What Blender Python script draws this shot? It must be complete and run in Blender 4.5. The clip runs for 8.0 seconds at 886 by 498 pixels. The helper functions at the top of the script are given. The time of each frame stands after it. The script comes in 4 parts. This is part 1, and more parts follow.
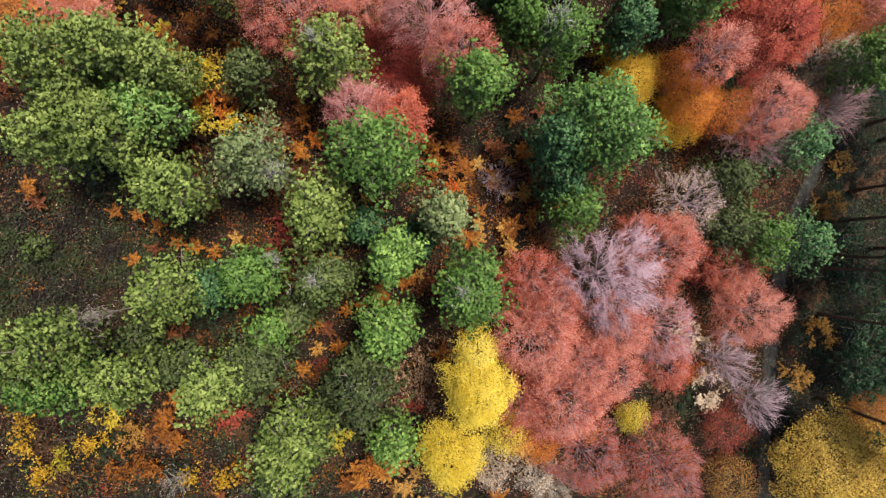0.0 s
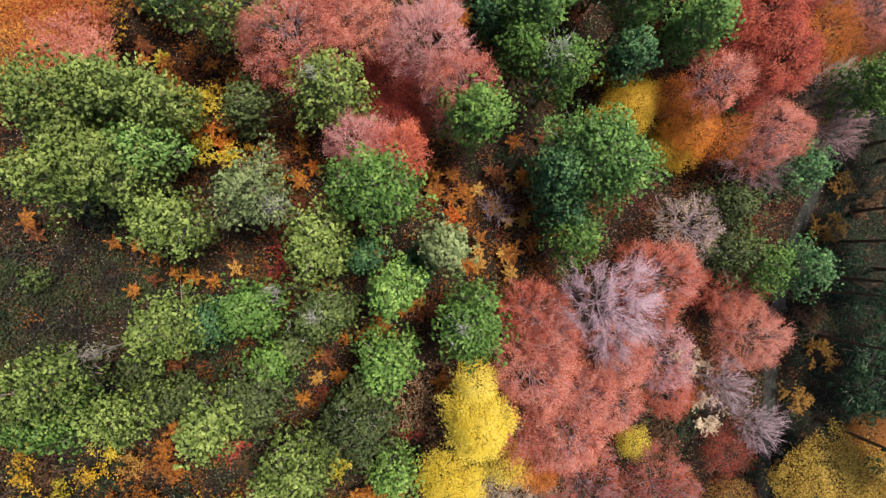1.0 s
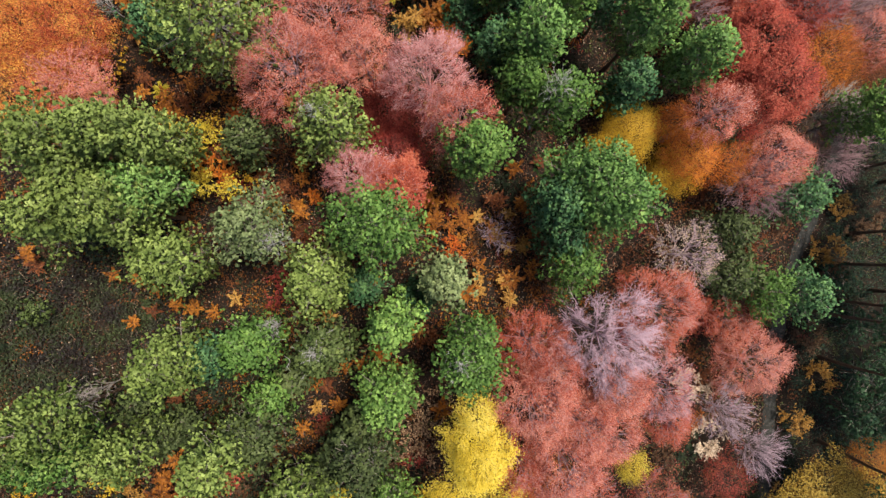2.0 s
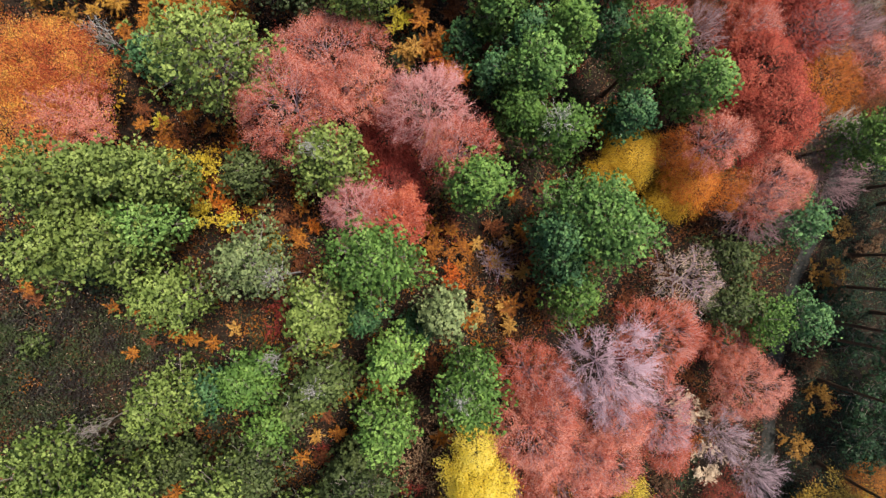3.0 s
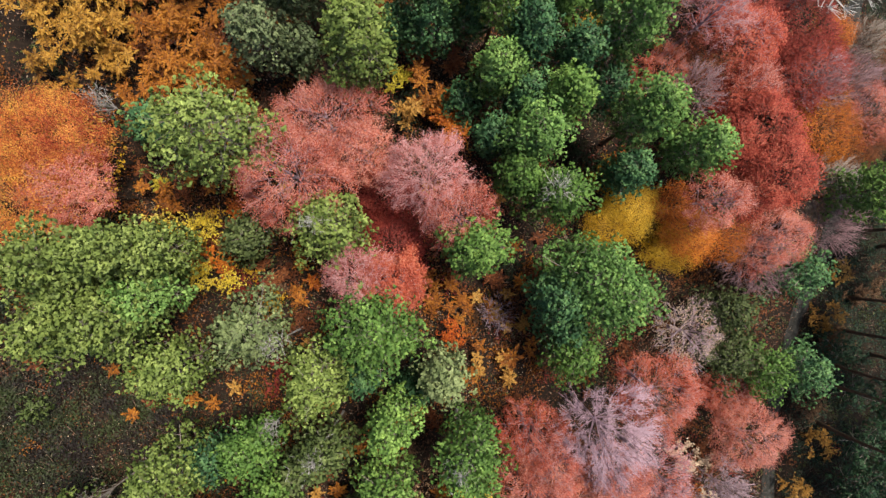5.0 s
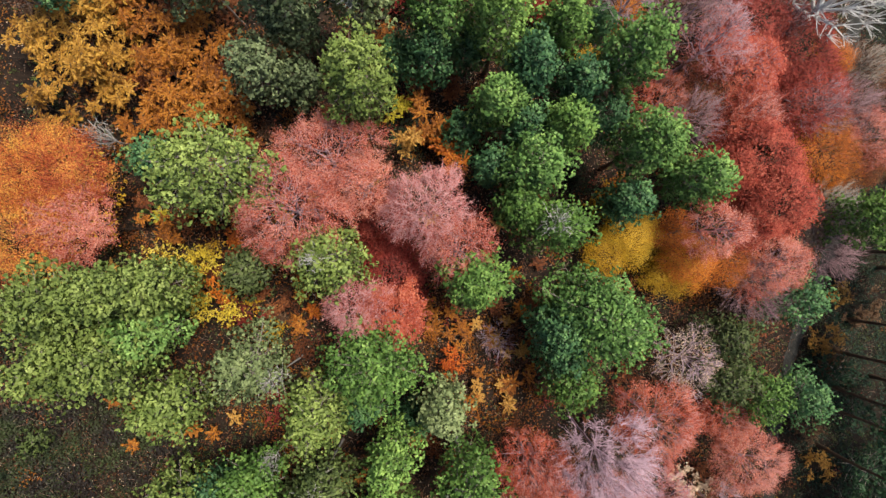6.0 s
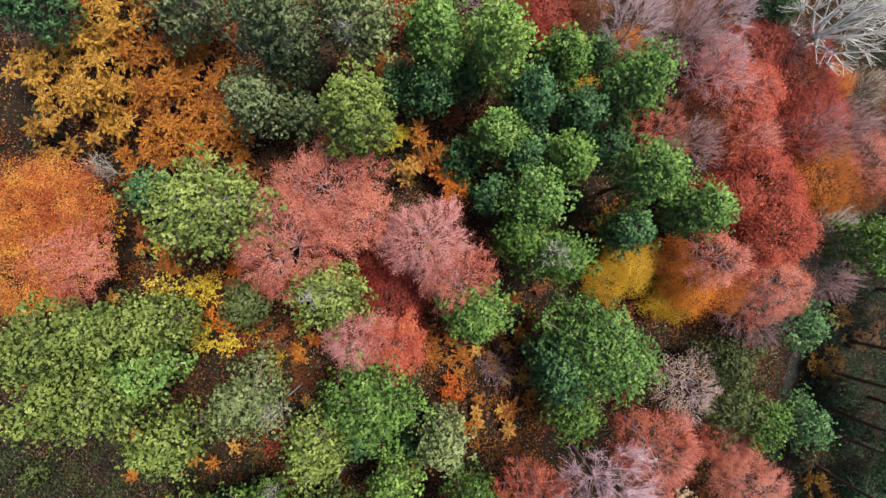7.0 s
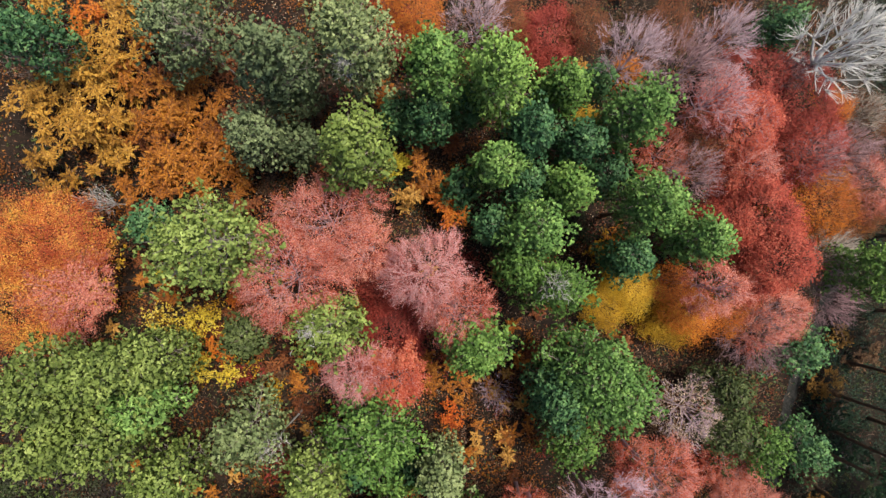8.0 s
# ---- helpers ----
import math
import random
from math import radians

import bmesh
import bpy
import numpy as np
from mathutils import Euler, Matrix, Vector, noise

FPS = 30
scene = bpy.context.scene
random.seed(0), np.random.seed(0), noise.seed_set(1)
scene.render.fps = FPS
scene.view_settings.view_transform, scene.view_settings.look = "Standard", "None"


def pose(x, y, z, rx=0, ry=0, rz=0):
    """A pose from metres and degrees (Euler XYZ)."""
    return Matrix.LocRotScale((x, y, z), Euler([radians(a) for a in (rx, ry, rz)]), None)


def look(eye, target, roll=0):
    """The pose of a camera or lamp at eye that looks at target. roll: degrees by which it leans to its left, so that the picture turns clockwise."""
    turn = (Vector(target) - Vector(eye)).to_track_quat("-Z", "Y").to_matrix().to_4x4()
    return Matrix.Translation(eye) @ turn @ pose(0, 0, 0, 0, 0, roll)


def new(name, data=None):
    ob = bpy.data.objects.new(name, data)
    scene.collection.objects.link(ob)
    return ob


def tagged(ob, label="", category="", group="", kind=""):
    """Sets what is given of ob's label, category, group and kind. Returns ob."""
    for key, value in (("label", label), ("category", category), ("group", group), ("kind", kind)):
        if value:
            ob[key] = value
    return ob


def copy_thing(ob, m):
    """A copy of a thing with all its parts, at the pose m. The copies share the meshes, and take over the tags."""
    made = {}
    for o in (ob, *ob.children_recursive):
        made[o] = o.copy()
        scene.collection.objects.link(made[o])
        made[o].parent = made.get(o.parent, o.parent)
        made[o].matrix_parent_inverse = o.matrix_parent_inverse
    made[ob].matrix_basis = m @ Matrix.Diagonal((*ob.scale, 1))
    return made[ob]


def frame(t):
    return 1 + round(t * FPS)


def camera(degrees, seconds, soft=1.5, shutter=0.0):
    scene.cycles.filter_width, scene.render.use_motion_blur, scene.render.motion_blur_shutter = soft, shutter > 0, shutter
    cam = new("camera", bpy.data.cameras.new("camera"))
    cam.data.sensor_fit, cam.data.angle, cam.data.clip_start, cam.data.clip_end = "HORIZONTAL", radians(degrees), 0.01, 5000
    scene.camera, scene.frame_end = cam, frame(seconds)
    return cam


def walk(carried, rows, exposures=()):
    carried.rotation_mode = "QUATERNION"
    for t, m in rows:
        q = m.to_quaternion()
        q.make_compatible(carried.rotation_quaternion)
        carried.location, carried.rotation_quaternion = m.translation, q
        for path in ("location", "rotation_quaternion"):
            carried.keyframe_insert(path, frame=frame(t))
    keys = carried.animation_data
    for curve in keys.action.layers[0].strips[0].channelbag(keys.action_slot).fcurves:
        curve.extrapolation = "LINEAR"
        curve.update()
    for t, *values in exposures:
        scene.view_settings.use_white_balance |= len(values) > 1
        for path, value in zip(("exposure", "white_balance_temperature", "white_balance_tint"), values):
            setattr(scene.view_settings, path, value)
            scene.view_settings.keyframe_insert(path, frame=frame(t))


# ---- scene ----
# The path: a drone glides level over the wood and looks straight down.
cam = camera(73.7, 8.0, soft=1.45)
PATH = [
    (0, -0.000, -0.000, 57.000, -0.000, 0.000, -0.000),
    (0.5, 0.002, 1.290, 56.985, -0.043, 0.003, -0.005),
    (1, 0.012, 2.576, 56.940, -0.081, -0.005, -0.010),
    (1.5, 0.016, 3.860, 56.932, -0.104, -0.011, -0.021),
    (3, 0.039, 7.708, 56.932, -0.089, -0.060, 0.002),
    (3.5, 0.030, 8.921, 56.930, -0.072, -0.073, 0.010),
    (4, 0.023, 10.139, 56.926, -0.043, -0.081, 0.008),
    (4.5, 0.019, 11.350, 56.934, -0.011, -0.084, -0.000),
    (6, 0.047, 15.135, 57.040, 0.074, -0.084, 0.010),
    (6.5, 0.049, 16.287, 57.063, 0.087, -0.093, 0.023),
    (7, 0.061, 17.585, 57.077, 0.119, -0.099, 0.044),
    (7.5, 0.093, 18.728, 57.105, 0.134, -0.103, 0.060),
    (8, 0.109, 20.000, 57.121, 0.175, -0.092, 0.070),
]
walk(cam, [(t, pose(x, y, z, rx, ry, rz)) for t, x, y, z, rx, ry, rz in PATH],
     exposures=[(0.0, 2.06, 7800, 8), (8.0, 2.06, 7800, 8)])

# ---- light: a bright overcast autumn sky ----
SUN_UP, SUN_ROUND = 70.0, 60.0          # degrees above the horizon; degrees from +y towards +x
world = bpy.data.worlds.new("sky")
scene.world = world
world.use_nodes = True
wn = world.node_tree
sky = wn.nodes.new("ShaderNodeTexSky")
sky.sky_type, sky.sun_disc = "NISHITA", False
sky.sun_elevation, sky.sun_rotation = radians(SUN_UP), radians(SUN_ROUND)
sky.dust_density, sky.air_density, sky.ozone_density = 1.5, 1.0, 1.0
back = wn.nodes["Background"]
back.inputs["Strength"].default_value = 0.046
wn.links.new(sky.outputs["Color"], back.inputs["Color"])
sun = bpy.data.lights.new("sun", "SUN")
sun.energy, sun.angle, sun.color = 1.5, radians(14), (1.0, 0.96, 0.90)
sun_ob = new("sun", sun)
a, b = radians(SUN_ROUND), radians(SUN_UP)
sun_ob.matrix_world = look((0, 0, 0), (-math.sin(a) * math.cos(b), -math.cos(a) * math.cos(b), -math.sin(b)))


# ---- materials ----
def shader(name):
    m = bpy.data.materials.new(name)
    m.use_nodes = True
    nt = m.node_tree
    nt.nodes.clear()
    return m, nt, nt.nodes, nt.links


def ramp(nt, fac, stops):
    r = nt.nodes.new("ShaderNodeValToRGB")
    while len(r.color_ramp.elements) < len(stops):
        r.color_ramp.elements.new(0.5)
    for e, (p, c) in zip(r.color_ramp.elements, stops):
        e.position, e.color = p, (*c, 1)
    nt.links.new(fac, r.inputs["Fac"])
    return r.outputs["Color"]


def math_node(nt, op, a, b):
    n = nt.nodes.new("ShaderNodeMath")
    n.operation = op
    for i, v in enumerate((a, b)):
        if isinstance(v, (int, float)):
            n.inputs[i].default_value = v
        else:
            nt.links.new(v, n.inputs[i])
    return n.outputs[0]


def noise_tex(nt, scale, detail=3.0, rough=0.55, where="Object"):
    c = nt.nodes.new("ShaderNodeTexCoord")
    n = nt.nodes.new("ShaderNodeTexNoise")
    n.inputs["Scale"].default_value, n.inputs["Detail"].default_value, n.inputs["Roughness"].default_value = scale, detail, rough
    nt.links.new(c.outputs[where], n.inputs["Vector"])
    return n.outputs["Fac"]


def foliage(name, dark, mid, light, through_light=0.3, patch=0.5, rough=0.6, each=0.5, swing=0.9):
    """Leaves or needles: each tuft or leaf has its own shade, and the tone drifts over the crown and from tree to tree."""
    m, nt, nodes, links = shader(name)
    geo, info = nodes.new("ShaderNodeNewGeometry"), nodes.new("ShaderNodeObjectInfo")
    drift = noise_tex(nt, patch, 2.0)
    v = math_node(nt, "MULTIPLY_ADD", geo.outputs["Random Per Island"], each)
    v.node.inputs[2].default_value = -each / 2
    w = math_node(nt, "MULTIPLY_ADD", drift, swing)
    w.node.inputs[2].default_value = 0.43 - swing / 2
    o = math_node(nt, "MULTIPLY_ADD", info.outputs["Random"], 0.24)
    o.node.inputs[2].default_value = -0.06
    f = math_node(nt, "ADD", math_node(nt, "ADD", v, w), o)
    col = ramp(nt, f, [(0.08, dark), (0.45, mid), (0.9, light)])
    tr, gl = nodes.new("ShaderNodeBsdfTranslucent"), nodes.new("ShaderNodeBsdfPrincipled")
    links.new(col, tr.inputs["Color"])
    links.new(col, gl.inputs["Base Color"])
    gl.inputs["Roughness"].default_value = rough
    gl.inputs["Specular IOR Level"].default_value = 0.3
    mix = nodes.new("ShaderNodeMixShader")
    mix.inputs[0].default_value = through_light
    links.new(gl.outputs[0], mix.inputs[1])
    links.new(tr.outputs[0], mix.inputs[2])
    out = nodes.new("ShaderNodeOutputMaterial")
    links.new(mix.outputs[0], out.inputs["Surface"])
    return m


def solid(name, stops, scale=3.0, detail=6.0, rough=0.9, bump=0.4, bump_scale=None):
    """Bark, soil and stone: broken colour at two scales and fine relief."""
    m, nt, nodes, links = shader(name)
    n1, n2 = noise_tex(nt, scale, detail, 0.65), noise_tex(nt, scale * 7.3, 4.0, 0.6)
    f = math_node(nt, "ADD", math_node(nt, "MULTIPLY", n1, 0.6), math_node(nt, "MULTIPLY", n2, 0.4))
    col = ramp(nt, f, stops)
    p = nodes.new("ShaderNodeBsdfPrincipled")
    links.new(col, p.inputs["Base Color"])
    p.inputs["Roughness"].default_value = rough
    p.inputs["Specular IOR Level"].default_value = 0.2
    bp = nodes.new("ShaderNodeBump")
    bp.inputs["Strength"].default_value, bp.inputs["Distance"].default_value = bump, 0.05
    links.new(noise_tex(nt, bump_scale or scale * 11, 5.0), bp.inputs["Height"])
    links.new(bp.outputs[0], p.inputs["Normal"])
    out = nodes.new("ShaderNodeOutputMaterial")
    links.new(p.outputs[0], out.inputs["Surface"])
    return m


NEEDLES = {
    "light": foliage("needles_light", (0.046, 0.082, 0.018), (0.124, 0.188, 0.044), (0.35, 0.455, 0.14), through_light=0.12, patch=1.1, each=0.12, swing=1.3),
    "green": foliage("needles_green", (0.029, 0.073, 0.018), (0.088, 0.192, 0.042), (0.29, 0.47, 0.125), through_light=0.12, patch=1.1, each=0.12, swing=1.3),
    "fresh": foliage("needles_fresh", (0.031, 0.082, 0.024), (0.094, 0.210, 0.054), (0.31, 0.50, 0.15), through_light=0.12, patch=1.1, each=0.12, swing=1.3),
    "deep": foliage("needles_deep", (0.01, 0.042, 0.022), (0.040, 0.122, 0.054), (0.18, 0.36, 0.135), through_light=0.12, patch=1.1, each=0.12, swing=1.3),
    # dull: olive needles darkened, the shade between crowns put into the colour
    "dull": foliage("needles_olive_shaded", (0.020, 0.035, 0.014), (0.052, 0.078, 0.028), (0.15, 0.20, 0.072), through_light=0.12, patch=1.1, each=0.12, swing=1.3),
    "pale": foliage("needles_pale", (0.060, 0.098, 0.024), (0.158, 0.226, 0.058), (0.41, 0.51, 0.165), through_light=0.12, patch=1.1, each=0.12, swing=1.3),
    "sage": foliage("needles_sage", (0.036, 0.058, 0.030), (0.096, 0.140, 0.070), (0.25, 0.32, 0.165), through_light=0.12, patch=1.1, each=0.12, swing=1.3),
    # teal: blue-green needles darkened to paint in the stand's shade
    "teal_shaded": foliage("needles_teal_shaded", (0.006, 0.026, 0.017), (0.0162, 0.054, 0.0306), (0.0585, 0.14, 0.0643), through_light=0.12, patch=1.1, each=0.12, swing=1.3),
    "grey": foliage("needles_grey", (0.05, 0.078, 0.034), (0.14, 0.195, 0.084), (0.35, 0.43, 0.21), through_light=0.12, patch=1.1, each=0.12, swing=1.3),
    "olive": foliage("needles_olive", (0.038, 0.064, 0.020), (0.090, 0.132, 0.041), (0.25, 0.335, 0.11), through_light=0.12, patch=1.1, each=0.12, swing=1.3),
}
LEAVES = {
    "coral": foliage("leaves_coral", (0.17, 0.022, 0.014), (0.45, 0.086, 0.055), (0.72, 0.33, 0.26), 0.34, 0.35, each=0.8, swing=1.2),
    "red": foliage("leaves_red", (0.13, 0.015, 0.011), (0.37, 0.052, 0.034), (0.57, 0.18, 0.12), 0.34, 0.4, each=0.5, swing=1.2),
    "crimson": foliage("leaves_crimson", (0.09, 0.010, 0.010), (0.24, 0.03, 0.025), (0.42, 0.09, 0.07), 0.34, 0.4, each=0.5, swing=1.2),
    "rust": foliage("leaves_rust", (0.06, 0.015, 0.007), (0.16, 0.046, 0.017), (0.34, 0.13, 0.05), 0.34, 0.4, each=0.5, swing=1.2),
    "pink": foliage("leaves_pink", (0.18, 0.04, 0.04), (0.42, 0.12, 0.12), (0.66, 0.32, 0.31), 0.34, 0.4, each=0.5, swing=1.2),
    "orange": foliage("leaves_orange", (0.18, 0.035, 0.006), (0.45, 0.115, 0.014), (0.66, 0.27, 0.04), 0.26, 0.5),
    "ember": foliage("leaves_ember", (0.30, 0.045, 0.016), (0.62, 0.175, 0.060), (0.86, 0.52, 0.11), 0.42, 0.5, each=0.7, swing=1.8),
    "flame": foliage("leaves_flame", (0.26, 0.035, 0.008), (0.56, 0.115, 0.018), (0.74, 0.27, 0.05), 0.35, 0.8, each=0.6, swing=1.0),
    "amber": foliage("leaves_amber", (0.10, 0.028, 0.005), (0.285, 0.094, 0.013), (0.52, 0.225, 0.036), 0.26, 0.5),
    "tan": foliage("leaves_tan", (0.18, 0.085, 0.018), (0.38, 0.195, 0.045), (0.58, 0.36, 0.11), 0.26, 0.5),
    "yellow": foliage("leaves_yellow", (0.46, 0.31, 0.03), (0.78, 0.62, 0.085), (0.90, 0.80, 0.26), 0.5, 0.6, each=0.3),
    "gold": foliage("leaves_gold", (0.22, 0.11, 0.010), (0.52, 0.30, 0.022), (0.78, 0.54, 0.08), 0.4, 0.5),
    "honey": foliage("leaves_honey", (0.12, 0.052, 0.009), (0.32, 0.155, 0.024), (0.58, 0.34, 0.07), 0.3, 0.5),
    "hazel": foliage("leaves_hazel", (0.22, 0.12, 0.02), (0.48, 0.31, 0.055), (0.74, 0.55, 0.14), 0.35, 0.5, each=0.9),
    "freckled": foliage("leaves_freckled", (0.03, 0.014, 0.010), (0.12, 0.055, 0.034), (0.52, 0.35, 0.23), 0.2, 0.5, each=1.3, swing=0.4),
    "lime": foliage("leaves_lime", (0.16, 0.13, 0.01), (0.38, 0.32, 0.03), (0.62, 0.52, 0.08), 0.4, 0.5),
    "cream": foliage("leaves_cream", (0.30, 0.20, 0.15), (0.55, 0.42, 0.32), (0.78, 0.66, 0.54), 0.26, 0.5),
    "brown": foliage("leaves_brown", (0.03, 0.016, 0.010), (0.085, 0.045, 0.026), (0.22, 0.125, 0.07), 0.3, 0.35),
    "duff": foliage("leaves_duff", (0.022, 0.008, 0.005), (0.082, 0.029, 0.014), (0.24, 0.105, 0.055), 0.15, 0.6, each=0.7, swing=1.1),
    "heath": foliage("leaves_heath", (0.012, 0.008, 0.009), (0.026, 0.021, 0.022), (0.045, 0.066, 0.026), 0.15, 0.35, each=0.3, swing=2.0),
    "brick": foliage("leaves_brick", (0.15, 0.02, 0.012), (0.39, 0.062, 0.034), (0.60, 0.20, 0.125), 0.34, 0.4, each=0.5, swing=1.2),
    # fern: a green lowered so that the tall pines' shade is in the colour
    "fern": foliage("leaves_fern_shaded", (0.004, 0.016, 0.012), (0.012, 0.038, 0.027), (0.034, 0.080, 0.050), 0.2, 0.6),
    "moss": foliage("leaves_moss", (0.008, 0.016, 0.009), (0.023, 0.040, 0.020), (0.062, 0.088, 0.036), 0.3, 0.5),
    "mauve": foliage("leaves_mauve", (0.16, 0.09, 0.10), (0.30, 0.19, 0.20), (0.48, 0.34, 0.36), 0.3, 0.5),
}
BARK = {
    "pine": solid("bark_pine", [(0.3, (0.035, 0.022, 0.016)), (0.5, (0.10, 0.062, 0.042)), (0.7, (0.19, 0.125, 0.09))], 4.0),
    "grey": solid("bark_grey", [(0.3, (0.12, 0.10, 0.095)), (0.5, (0.26, 0.23, 0.22)), (0.7, (0.42, 0.39, 0.38))], 3.0),
    "mauve": solid("bark_mauve", [(0.3, (0.19, 0.135, 0.175)), (0.5, (0.32, 0.24, 0.305)), (0.7, (0.50, 0.40, 0.485))], 3.0),
    "lilac": solid("bark_lilac", [(0.3, (0.25, 0.16, 0.215)), (0.5, (0.41, 0.285, 0.37)), (0.7, (0.60, 0.46, 0.575))], 3.0),
    "plum": solid("bark_plum", [(0.3, (0.12, 0.07, 0.085)), (0.5, (0.23, 0.145, 0.175)), (0.7, (0.40, 0.28, 0.33))], 3.0),
    "blush": solid("twigs_blush", [(0.3, (0.27, 0.12, 0.135)), (0.5, (0.47, 0.25, 0.27)), (0.7, (0.66, 0.46, 0.49))], 3.0),
    "rosy": solid("twigs_rosy", [(0.3, (0.24, 0.10, 0.10)), (0.5, (0.43, 0.205, 0.205)), (0.7, (0.62, 0.40, 0.41))], 3.0),
    "white": solid("bark_white", [(0.3, (0.34, 0.345, 0.36)), (0.5, (0.54, 0.55, 0.575)), (0.75, (0.78, 0.79, 0.81))], 2.0),
    "dark": solid("bark_dark", [(0.3, (0.02, 0.014, 0.012)), (0.5, (0.055, 0.04, 0.034)), (0.7, (0.11, 0.085, 0.07))], 3.0),
    "straw": solid("stems_bleached", [(0.3, (0.10, 0.065, 0.05)), (0.5, (0.20, 0.14, 0.11)), (0.7, (0.36, 0.28, 0.23))], 1.5),
    "dead": solid("wood_weathered", [(0.3, (0.20, 0.20, 0.21)), (0.5, (0.34, 0.34, 0.36)), (0.7, (0.52, 0.52, 0.55))], 3.0),
}
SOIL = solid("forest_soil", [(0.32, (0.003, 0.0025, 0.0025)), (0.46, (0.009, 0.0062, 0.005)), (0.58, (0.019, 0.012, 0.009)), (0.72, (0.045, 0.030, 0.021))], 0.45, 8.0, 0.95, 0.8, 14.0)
GRAVEL = solid("gravel", [(0.3, (0.008, 0.009, 0.009)), (0.5, (0.027, 0.028, 0.028)), (0.7, (0.11, 0.11, 0.11))], 2.0, 8.0, 0.9, 0.8, 40.0)


# ---- mesh tools ----
def mesh_from(name, verts, faces, material, smooth=False, normals=None):
    """One mesh from an array of corners and an array (or several of different widths) of faces; normals: one for each corner."""
    verts = np.asarray(verts, np.float32).reshape(-1, 3)
    groups = [np.asarray(f, np.int32) for f in (faces if isinstance(faces, list) else [faces]) if len(f)]
    loops = np.concatenate([g.ravel() for g in groups])
    sizes = np.concatenate([np.full(len(g), g.shape[1], np.int32) for g in groups])
    me = bpy.data.meshes.new(name)
    me.vertices.add(len(verts))
    me.vertices.foreach_set("co", verts.ravel())
    me.loops.add(len(loops))
    me.loops.foreach_set("vertex_index", loops)
    me.polygons.add(len(sizes))
    me.polygons.foreach_set("loop_start", np.concatenate([[0], np.cumsum(sizes)[:-1]]).astype(np.int32))
    me.polygons.foreach_set("use_smooth", np.full(len(sizes), smooth or normals is not None))
    me.update(calc_edges=True)
    if normals is not None:
        soft = me.attributes.new("custom_normal", "FLOAT_VECTOR", "POINT")
        soft.data.foreach_set("vector", np.asarray(normals, np.float32).ravel())
    me.materials.append(material)
    return me


def part(name, mesh, parent, label=""):
    ob = new(name, mesh)
    ob.parent = parent
    return tagged(ob, label) if label else ob


def unit(v):
    return v / np.maximum(np.linalg.norm(v, axis=-1, keepdims=True), 1e-9)


def facing_out(v, f, normals):
    """Turns every triangle to the side to which its corners' normals point."""
    n = np.cross(v[f[:, 1]] - v[f[:, 0]], v[f[:, 2]] - v[f[:, 0]])
    back = (n * normals[f].sum(1)).sum(1) < 0
    f = f.copy()
    f[back] = f[back][:, ::-1]
    return f


def tubes(p0, p1, r0, r1, sides=4):
    """Tapered limbs from p0 to p1, all in one go."""
    p0, p1 = np.asarray(p0, float).reshape(-1, 3), np.asarray(p1, float).reshape(-1, 3)
    n = len(p0)
    r0, r1 = np.broadcast_to(r0, n), np.broadcast_to(r1, n)
    d = unit(p1 - p0)
    side = np.where(np.abs(d[:, 2:]) > 0.9, [[1.0, 0, 0]], [[0, 0, 1.0]])
    u = unit(np.cross(d, side))
    w = np.cross(d, u)
    an = np.arange(sides) * 2 * np.pi / sides
    ring = u[:, None] * np.cos(an)[None, :, None] + w[:, None] * np.sin(an)[None, :, None]
    v = np.concatenate([p0[:, None] + ring * r0[:, None, None], p1[:, None] + ring * r1[:, None, None]], 1)
    k = np.arange(sides)
    f = np.stack([k, (k + 1) % sides, (k + 1) % sides + sides, k + sides], 1)
    return v.reshape(-1, 3), (f[None] + (np.arange(n) * 2 * sides)[:, None, None]).reshape(-1, 4)


def slivers(p0, p1, width, crossed=True):
    """Hair-fine twigs: two crossed spikes each, or one."""
    d = unit(p1 - p0)
    u = unit(np.cross(d, [0.3, 0.2, 1.0])) * width / 2
    w = unit(np.cross(d, u)) * width / 2
    v = np.stack([p0 - u, p0 + u, p1, p0 - w, p0 + w, p1 + w * 0.02][:6 if crossed else 3], 1)
    return v.reshape(-1, 3), np.arange(v.shape[0] * v.shape[1]).reshape(-1, 3)


def lofted(points, radii, sides=9):
    """A trunk: one closed skin over a bent line."""
    points = np.asarray(points, float)
    n = len(points)
    an = np.arange(sides) * 2 * np.pi / sides
    v = points[:, None] + np.stack([np.cos(an), np.sin(an), 0 * an], 1)[None] * np.asarray(radii)[:, None, None]
    k = np.arange(sides)
    f = np.stack([k, (k + 1) % sides, (k + 1) % sides + sides, k + sides], 1)
    f = (f[None] + (np.arange(n - 1) * sides)[:, None, None]).reshape(-1, 4)
    top = np.array([[(n - 1) * sides + i for i in range(sides)]])
    return v.reshape(-1, 3), [f, top]


